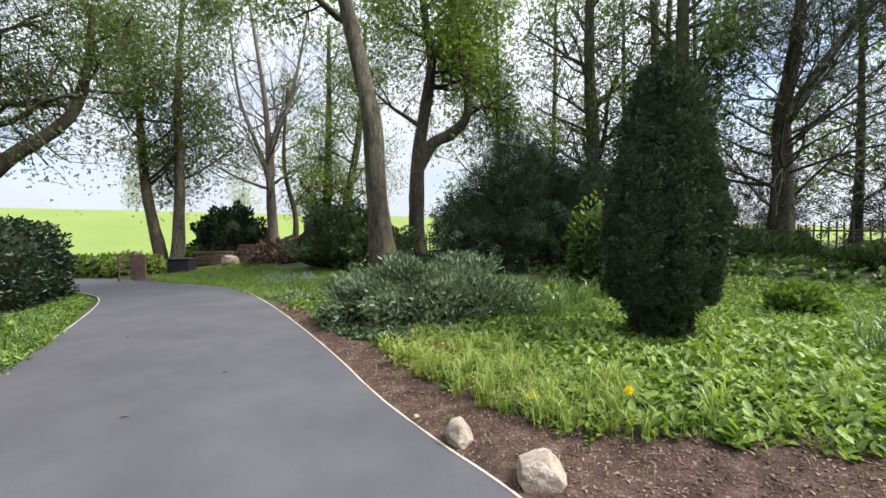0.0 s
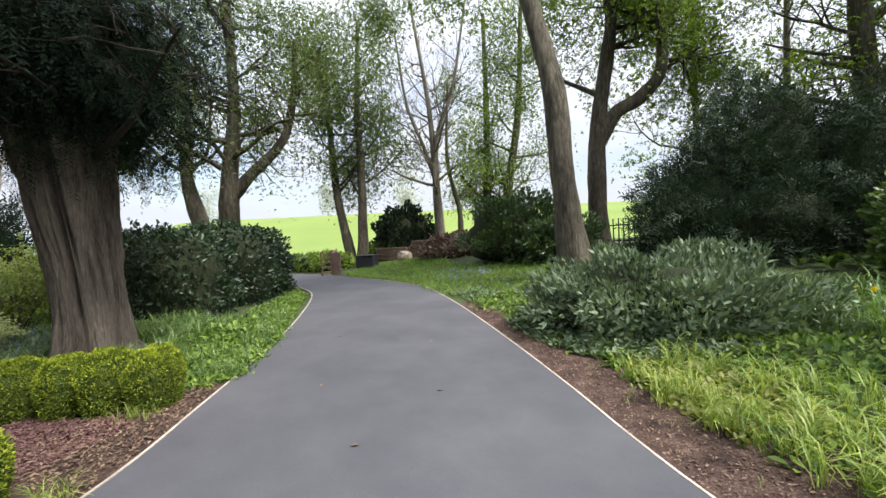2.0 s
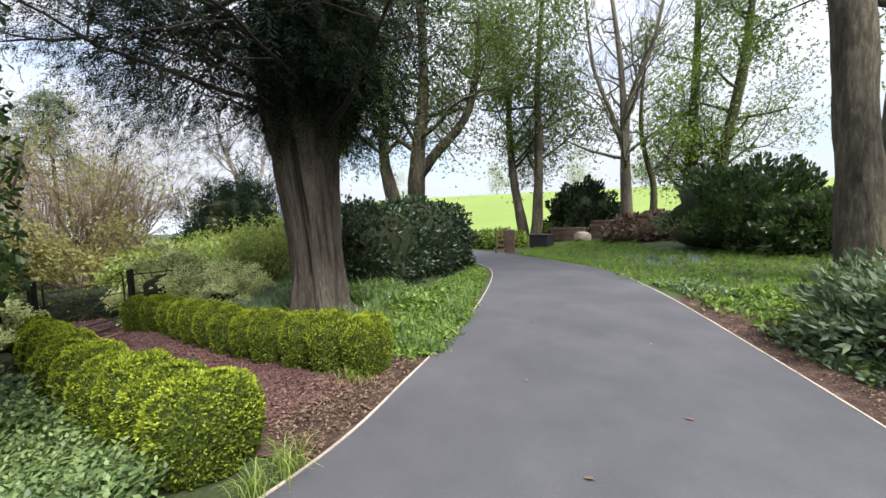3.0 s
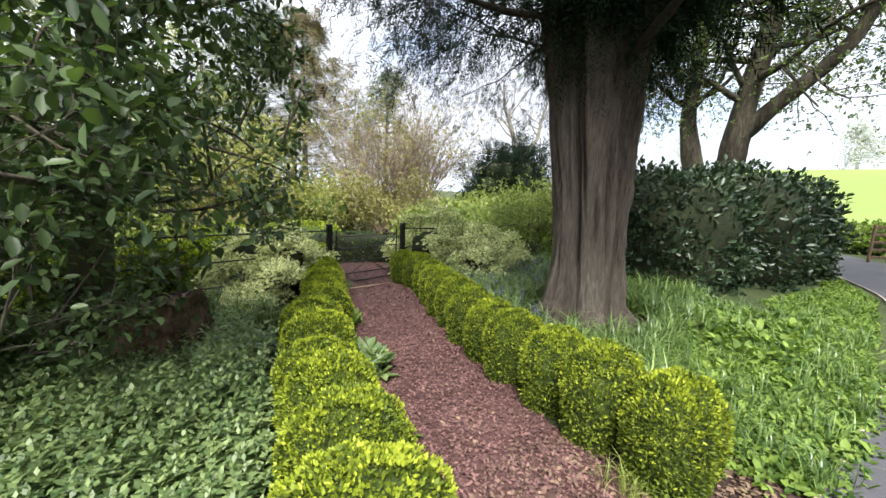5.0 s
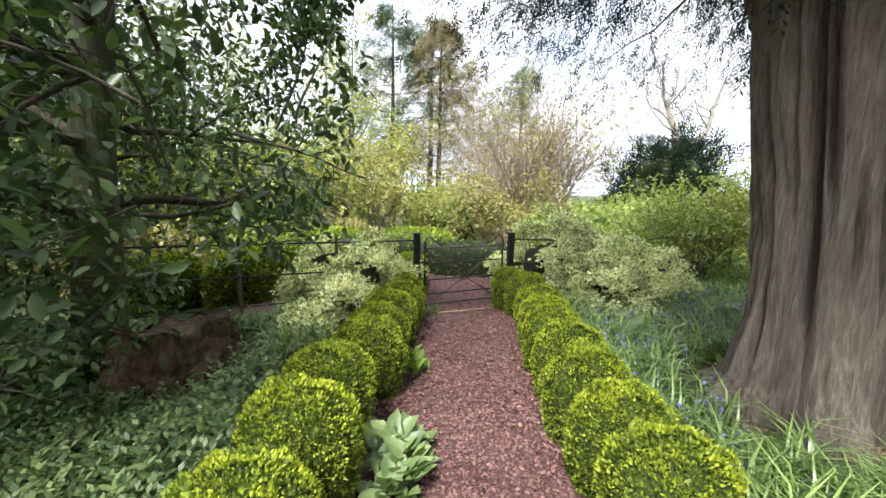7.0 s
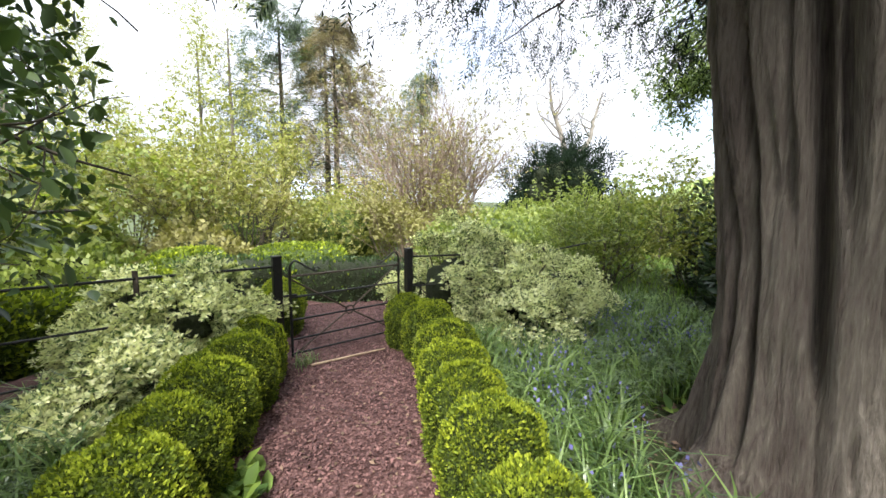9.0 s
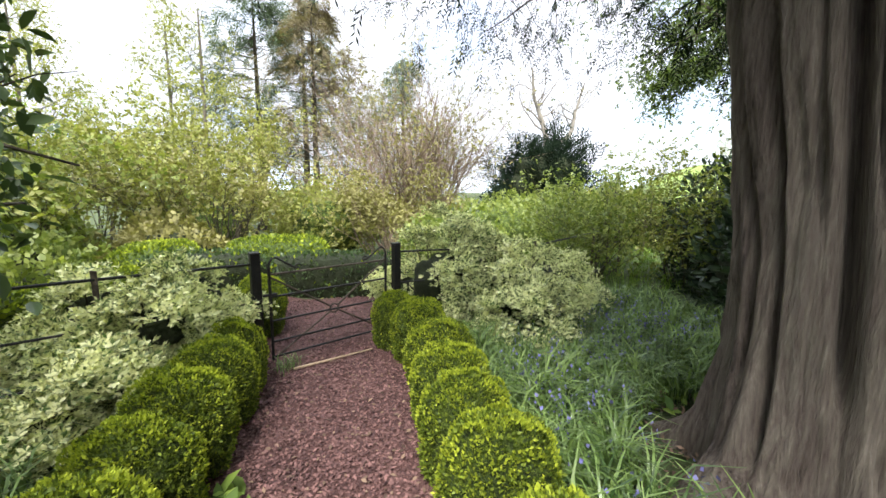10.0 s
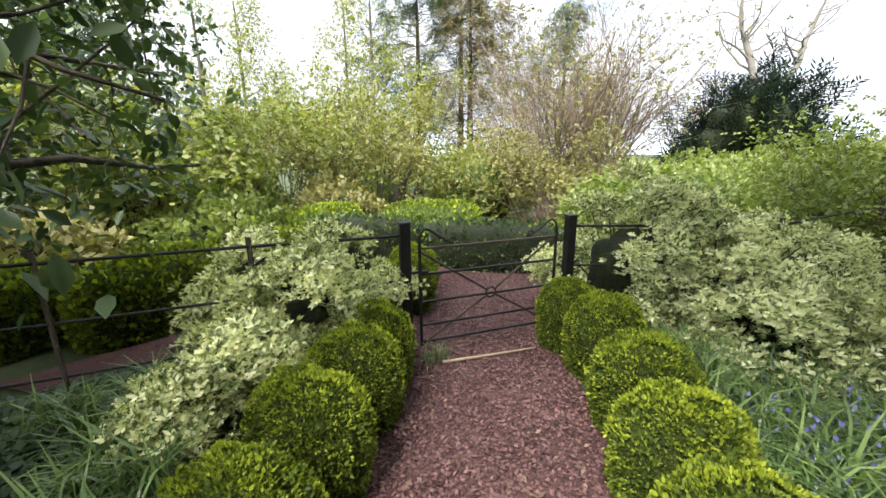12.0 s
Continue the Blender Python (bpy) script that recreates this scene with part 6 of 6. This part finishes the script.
def shoots(name, label, poly, n, tall, leaf, mat, seed, pairs=7, avoid=()):
    """Upright leafy shoots: small leaves in crossed pairs up each leaning stem."""
    rg = np.random.default_rng(seed)
    c = sample(rg, poly, n)
    for ax, ay, ar in avoid:
        c = c[np.hypot(c[:, 0] - ax, c[:, 1] - ay) > ar]
    n = len(c)
    h = tall * rg.uniform(0.45, 1.1, n) * (0.75 + 0.35 * np.sin(2.3 * c[:, 0] + 1) * np.cos(2.9 * c[:, 1]))
    lean = rg.normal(size=(n, 2)) * 0.35
    turn = rg.uniform(0, 2 * np.pi, n)
    P, D, S = [], [], []
    for k in range(pairs):
        f = (k + 1) / pairs
        for side in (0, np.pi):
            a = turn + side + k * 1.57 + rg.normal(size=n) * 0.3
            xy = c + lean * (h * f)[:, None]
            P.append(np.column_stack([xy, land(c[:, 0], c[:, 1]) + h * f]))
            D.append(np.stack([np.cos(a), np.sin(a), rg.uniform(0.1, 0.9, n) * (0.4 + f)], 1))
            S.append(leaf * rg.uniform(0.7, 1.25, n) * (1.1 - 0.4 * f ** 3))
    P, D, S = np.concatenate(P), np.concatenate(D), np.concatenate(S)
    N = np.column_stack([-0.5 * D[:, :2], np.ones(len(D))]) + rg.normal(size=D.shape) * 0.25
    return tagged(scatter(name, T_LEAF, P, D, N, S, mat), label, "plants", kind="stuff")


shoots("evergreen_cover", "dense small-leaved evergreen ground cover beside the hedge", PLOT_VINCA, 7000, 0.4, 0.058, L_VINCA, 540, 6, avoid=[(-7.12, -0.26, 0.5)])
plants("strap_leaves", "long glossy arching strap leaves by the fence", [(-7.2, 0.6), (-7.6, 0.8), (-8.2, 0.65), (-8.7, -0.3), (-8.2, -0.8), (-7.6, 0.1)], 30, 28, 0.36, L_BLADE, 542, T_STRAP)
plants("ivy_cover", "dark ivy leaves over the soil by the path", [(-6.3, 0.95), (-7.2, 0.95), (-8.1, 0.85), (-8.9, 0.1), (-8.6, -0.9), (-7.6, -1.2), (-7.6, -0.2), (-7.0, 0.25)], 2600, 6, 0.06, L_HOLLY, 543, T_ROUND, flat=0.6)
plants("path_edge_plant", "broad-leaved green plants at the hedge foot", [(-6.35, 1.72), (-6.95, 1.52), (-6.98, 1.66), (-6.4, 1.86)], 16, 14, 0.17, L_VINCA, 544, T_BROAD)
plants("path_edge_plant", "small green plant at the hedge foot", [(-7.75, 1.36), (-7.95, 1.3), (-7.95, 1.44), (-7.75, 1.5)], 5, 12, 0.15, L_COVER, 545, T_BROAD)
plants("path_edge_plant", "small green plant at the hedge foot", [(-5.6, 1.9), (-5.8, 1.85), (-5.8, 1.98), (-5.6, 2.0)], 4, 10, 0.13, L_COVER, 546, T_BROAD)
plants("gate_foot_plant", "pale striped strap-leaved tuft beside the gate", [(-9.35, 1.12), (-9.5, 1.08), (-9.5, 1.2), (-9.35, 1.22)], 5, 13, 0.24, L_BLADE, 547)
plants("hedge_foot_grass", "thin grass at the hedge foot", [(-4.9, 3.3), (-5.3, 3.1), (-5.3, 2.98), (-4.9, 3.1)], 14, 8, 0.18, L_LIMEBLADE, 548)
plants("back_grass", "rough grass beyond the iron fence", [(-11.2, 5.5), (-10.8, 6.2), (-13, 9), (-18, 9), (-18, 4), (-13, 2.6), (-11.6, 4.4)], 900, 7, 0.3, L_GRASS, 549)
plants("wood_floor", "dark leafy undergrowth below the trees", [(-1, 12.5), (-3, 17.5), (2, 18), (10, 16), (14, 12), (10.5, 8), (6.5, 9.8), (3, 9.2)], 1600, 6, 0.22, L_IVY, 550, T_BROAD)


def litter(name, label, poly, n, size, mat, seed, lift=0.012, tilt=0.35):
    """Chips and dead leaves lying on the ground."""
    rg = np.random.default_rng(seed)
    c = sample(rg, poly, n)
    a = rg.uniform(0, 6.28, n)
    D = np.stack([np.cos(a), np.sin(a), rg.normal(size=n) * tilt], 1)
    N = np.stack([rg.normal(size=n) * tilt, rg.normal(size=n) * tilt, np.ones(n)], 1)
    P = np.column_stack([c, land(c[:, 0], c[:, 1]) + lift])
    return tagged(scatter(name, T_LEAF, P, D, N, size * rg.uniform(0.4, 1.4, n), mat), label, "litter", kind="stuff")


pathpoly = [(x, y - 0.28) for x, y in PATH_L] + [(x, y + 0.28) for x, y in PATH_R[::-1]]
litter("bark_chips", "reddish bark chips covering the path", pathpoly, 52000, 0.026, L_REDCHIP, 560)
litter("dry_bits", "pale dead leaves and chips on the path", pathpoly, 1500, 0.032, L_DRY, 561, 0.018)
mulch = [(3.3, -2.0), (1.47, 0.97), (0.52, 2.44), (-0.46, 3.76), (-1.38, 5.2), (-2.38, 6.7), (-3.42, 8.1), (-3.0, 8.1), (-1.6, 6.3), (-0.4, 5.0), (0.9, 3.4), (2.4, 3.0), (4.4, 1.6)]
litter("bark_litter", "brown bark and dead leaves on the mulch", mulch, 16000, 0.03, L_DRY, 562)
litter("bark_litter", "brown bark and dead leaves on the mulch", [(-4.2, 2.3), (-4.75, 3.5), (-5.1, 4.0), (-5.5, 3.4), (-5.6, 2.7), (-5.0, 2.2)], 2600, 0.034, L_DRY, 563)

litter("dead_needles", "brown dead leaves and needles round the yew foot", [(-7.93 + 1.05 * math.cos(a), 4.23 + 1.05 * math.sin(a)) for a in np.arange(0, 6.28, 0.4)], 2600, 0.035, L_DRY, 566)


def fallen_leaf(x, y, a, i):
    rg = np.random.default_rng(i)
    z = zat(x, y) + 0.02
    ob = scatter("fallen_leaf", T_BROAD, np.array([[x, y, z]]), np.array([[math.cos(a), math.sin(a), 0.1]]), np.array([[0.1, 0.1, 1.0]]), np.array([0.07]), L_DRY)
    tagged(ob, "curled dry brown leaf lying on the tarmac", "leaf", "fallen leaves")


for i, (x, y) in enumerate(((-4.9, 5.9), (-3.4, 6.1), (-2.6, 4.6), (-3.9, 4.3), (-2.9, 3.4), (-6.0, 8.0))):
    fallen_leaf(x, y, i * 1.7, i)


def rock(x, y, s, seed, mat=M_ROCK, label="rough sandstone rock on the mulch edge", squash=(1, 1, 0.75)):
    rg = np.random.default_rng(seed)
    bm = bmesh.new()
    bmesh.ops.create_icosphere(bm, subdivisions=4, radius=1)
    cuts = sphere_dirs(rg, 14)
    lim = rg.uniform(0.62, 0.9, 14)
    for v in bm.verts:
        p = np.array(v.co)
        for c, l in zip(cuts, lim):
            d = p @ c
            if d > l:
                p = p - c * (d - l) * 0.93
        n = noise.noise(Vector(p * 3.0)) * 0.05 + noise.noise(Vector(p * 9.0)) * 0.025
        p = p * (1 + n)
        v.co = Vector(p * s * np.array(squash))
    ob = from_bm("rock", bm, mat, None, "", False)
    ob.location = (x, y, zat(x, y) + s * 0.3)
    tagged(ob, label, "rock", "rocks by the drive")
    return ob


rock(0.64, 2.62, 0.2, 1)
rock(0.12, 3.14, 0.15, 2, squash=(0.8, 0.9, 1.1))
rock(-0.27, 3.6, 0.035, 5)
rock(-11.4, 20.6, 0.55, 3, label="pale grey boulder beside stacked timber", squash=(1, 0.7, 0.6))


def dead_stick(p, q, r, i):
    rg = np.random.default_rng(i)
    a, b = np.array([*p, zat(*p) + 0.02]), np.array([*q, zat(*q) + 0.025])
    m = (a + b) / 2 + rg.normal(size=3) * 0.02
    V, Q = tubes([(smooth_line([a, m, b], 8), np.linspace(r, r * 0.6, 8))], 6)
    ob = make("stick", V, Q, M_STRAW)
    tagged(ob, "pale dry fallen stick on the mulch path", "stick", "fallen sticks")


dead_stick((-9.42, 1.2), (-9.85, 1.8), 0.012, 1)


V, Q = strip([(-12.0, 0.2), (-11.0, -0.3), (-10.0, -0.75), (-9.0, -1.15), (-8.2, -1.5)], [(-11.6, 0.9), (-10.6, 0.3), (-9.9, -0.15), (-9.0, -0.55), (-8.3, -0.85)], 24, 0.004, 6)
tagged(make("garden_path", V, Q, M_CHIP), "reddish bark mulch path behind the iron fence", "path", kind="structure")


# ---- end of the drive ----
def plank_gate(x, y):
    """Open timber field gate seen at the end of the drive."""
    z = zat(x, y)
    ob = thing("timber_gate", "open brown timber gate at the end of the drive", "gate", (x, y, z))
    from_bm("gate_post", box_bm(0.16, 0.16, 1.3, 0.02, (0.0, 0, 0.63)), M_GATEWOOD, ob)
    for i in range(5):
        from_bm("board", box_bm(0.1, 0.03, 1.05 + 0.06 * (2 - abs(i - 2)), 0.005, (0.14 + i * 0.105, -0.1 - 0.02 * i, 0.6)), M_GATEWOOD, ob)
    for i in range(5):
        from_bm("bar", box_bm(0.05, 0.7, 0.08, 0.008, (-0.1, -0.4, 0.2 + i * 0.23)), M_STUMPWOOD, ob)
    for yy in (-0.06, -0.74):
        from_bm("upright", box_bm(0.06, 0.07, 1.15, 0.008, (-0.1, yy, 0.62)), M_STUMPWOOD, ob)


plank_gate(-13.5, 16.9)


def planter(x, y):
    z = zat(x, y)
    ob = thing("black_bin", "black plastic storage bin beside the gate", "bin", (x, y, z))
    from_bm("body", box_bm(1.1, 0.6, 0.62, 0.05, (0, 0, 0.31)), M_BLACKBIN, ob)
    from_bm("lid", box_bm(1.16, 0.66, 0.07, 0.03, (0, 0, 0.66)), M_BLACKBIN, ob)


planter(-12.6, 18.6)


def timber_stack(x, y, w, rows, seed):
    z = zat(x, y)
    ob = thing("timber_stack", "stack of weathered brown timber sleepers", "timber stack", (x, y, z), "stacked timber")
    rg = np.random.default_rng(seed)
    for r in range(rows):
        for k in range(2):
            from_bm("sleeper", box_bm(w * rg.uniform(0.85, 1.0), 0.24, 0.17, 0.012, (rg.uniform(-0.1, 0.1), k * 0.27, 0.09 + r * 0.185), Matrix.Rotation(rg.uniform(-0.03, 0.03), 4, "Z")), M_TIMBER, ob)


timber_stack(-12.6, 21.3, 2.4, 4, 1)
timber_stack(-10.2, 21.0, 1.9, 5, 2)


def compost_heap(x, y):
    base = (x, y, zat(x, y))
    ob = thing("compost_heap", "heap of brown leaves and garden cuttings", "compost heap", base)
    core("mound", base, (1.7, 1.2, 1.1), M_SOIL, ob, 77, -0.2, 1.8, 0.25, 0.95)
    rg = np.random.default_rng(78)
    P, U = blob(rg, base, (1.7, 1.2, 1.15), 2500, 0.25, 22, 0.06, -0.2, 1.8, 0.05)
    scatter("dead_leaf", T_LEAF, P, U + rg.normal(size=P.shape), U + rg.normal(size=P.shape) * 0.5, rg.uniform(0.1, 0.3, len(P)), L_DRY, ob)


compost_heap(-8.0, 19.6)


def paling_fence(points, seed):
    ob = thing("paling_fence", "dark upright wooden paling fence at the wood's edge", "fence", (points[0][0], points[0][1], zat(*points[0])))
    me = None
    rg = np.random.default_rng(seed)
    for p, q in zip(points[:-1], points[1:]):
        L = math.dist(p, q)
        n = int(L / 0.2)
        ang = math.atan2(q[1] - p[1], q[0] - p[0])
        for i in range(n):
            x, y = p[0] + (q[0] - p[0]) * i / n, p[1] + (q[1] - p[1]) * i / n
            if me is None:
                o = from_bm("pale", box_bm(0.045, 0.045, 1.35, 0.008, (0, 0, 0.62)), M_TIMBER, ob)
                me = o.data
            else:
                o = new("pale", me)
                o.parent = ob
            o.matrix_basis = pose(x - ob.location[0], y - ob.location[1], zat(x, y) - ob.location[2] + rg.uniform(-0.05, 0.03), rg.uniform(-2, 2), rg.uniform(-2, 2), math.degrees(ang))
        for h in (0.35, 1.0):
            V, Q = tubes([bar((*p, zat(*p) + h), (*q, zat(*q) + h), 0.03)], 5)
            make("rail", V, Q, M_TIMBER, ob)


paling_fence([(-6.5, 24.0), (-2.0, 19.5), (3.0, 17.6), (9.5, 16.6), (13.0, 13.6), (15.0, 9.5), (15.5, 4.5)], 1)
for i, (x, y, s) in enumerate(((-15.6, 19.6, 1.5), (-17.6, 20.6, 1.7), (-20.2, 21.4, 1.9), (-23.0, 21.6, 1.9), (-26, 21, 2.0), (-13.6, 22.2, 1.2), (-29, 20, 2.2), (-7.0, 25.2, 1.3), (-4.2, 26.0, 1.6))):
    bush_at("field_hedge", "low clipped hedge along the field's edge", x, y, (s, 0.7, 1.05), 600, 0.22, L_FIELDHEDGE, 600 + i, tmpl=T_CLUMP, amp=0.2, power=3.0)
for i, (x, y, h) in enumerate(((-75, 95, 9), (-55, 108, 12), (-62, 118, 8), (-118, 90, 11), (-38, 110, 9))):
    b = P3(x, y)
    tree("distant_tree", "bare tree on the field's crest, painted hazy grey", "tree", [([b, b + (0, 0, h * 0.4), b + (0.2, 0, h)], 0.3, 0.08, 1.0)], M_HAZE, [L_HAZE], 640 + i, limbs=18, limb_from=0.2, limb_len=h * 0.42, depth=1, kids=(5, 7), leaves=900, leaf=0.7, jitter=0.6, group="trees on the crest")


def hills():
    n = 90
    a = np.radians(np.linspace(40, 150, n))
    rows = []
    for r, k in ((520, 0.0), (620, 0.55), (760, 1.0), (900, 0.6)):
        hgt = (34 + 9 * np.sin(a * 7) + 6 * np.sin(a * 17 + 1)) * k - 12
        rows.append(np.stack([-r * np.sin(a), r * np.cos(a), hgt], 1))
    V = np.stack(rows, 1).reshape(-1, 3)
    Q = [(i * 4 + j, (i + 1) * 4 + j, (i + 1) * 4 + j + 1, i * 4 + j + 1) for i in range(n - 1) for j in range(3)]
    tagged(make("backdrop", V, Q, M_HILL), "hills on the horizon, painted a hazy blue-grey", "hills", kind="structure")


hills()
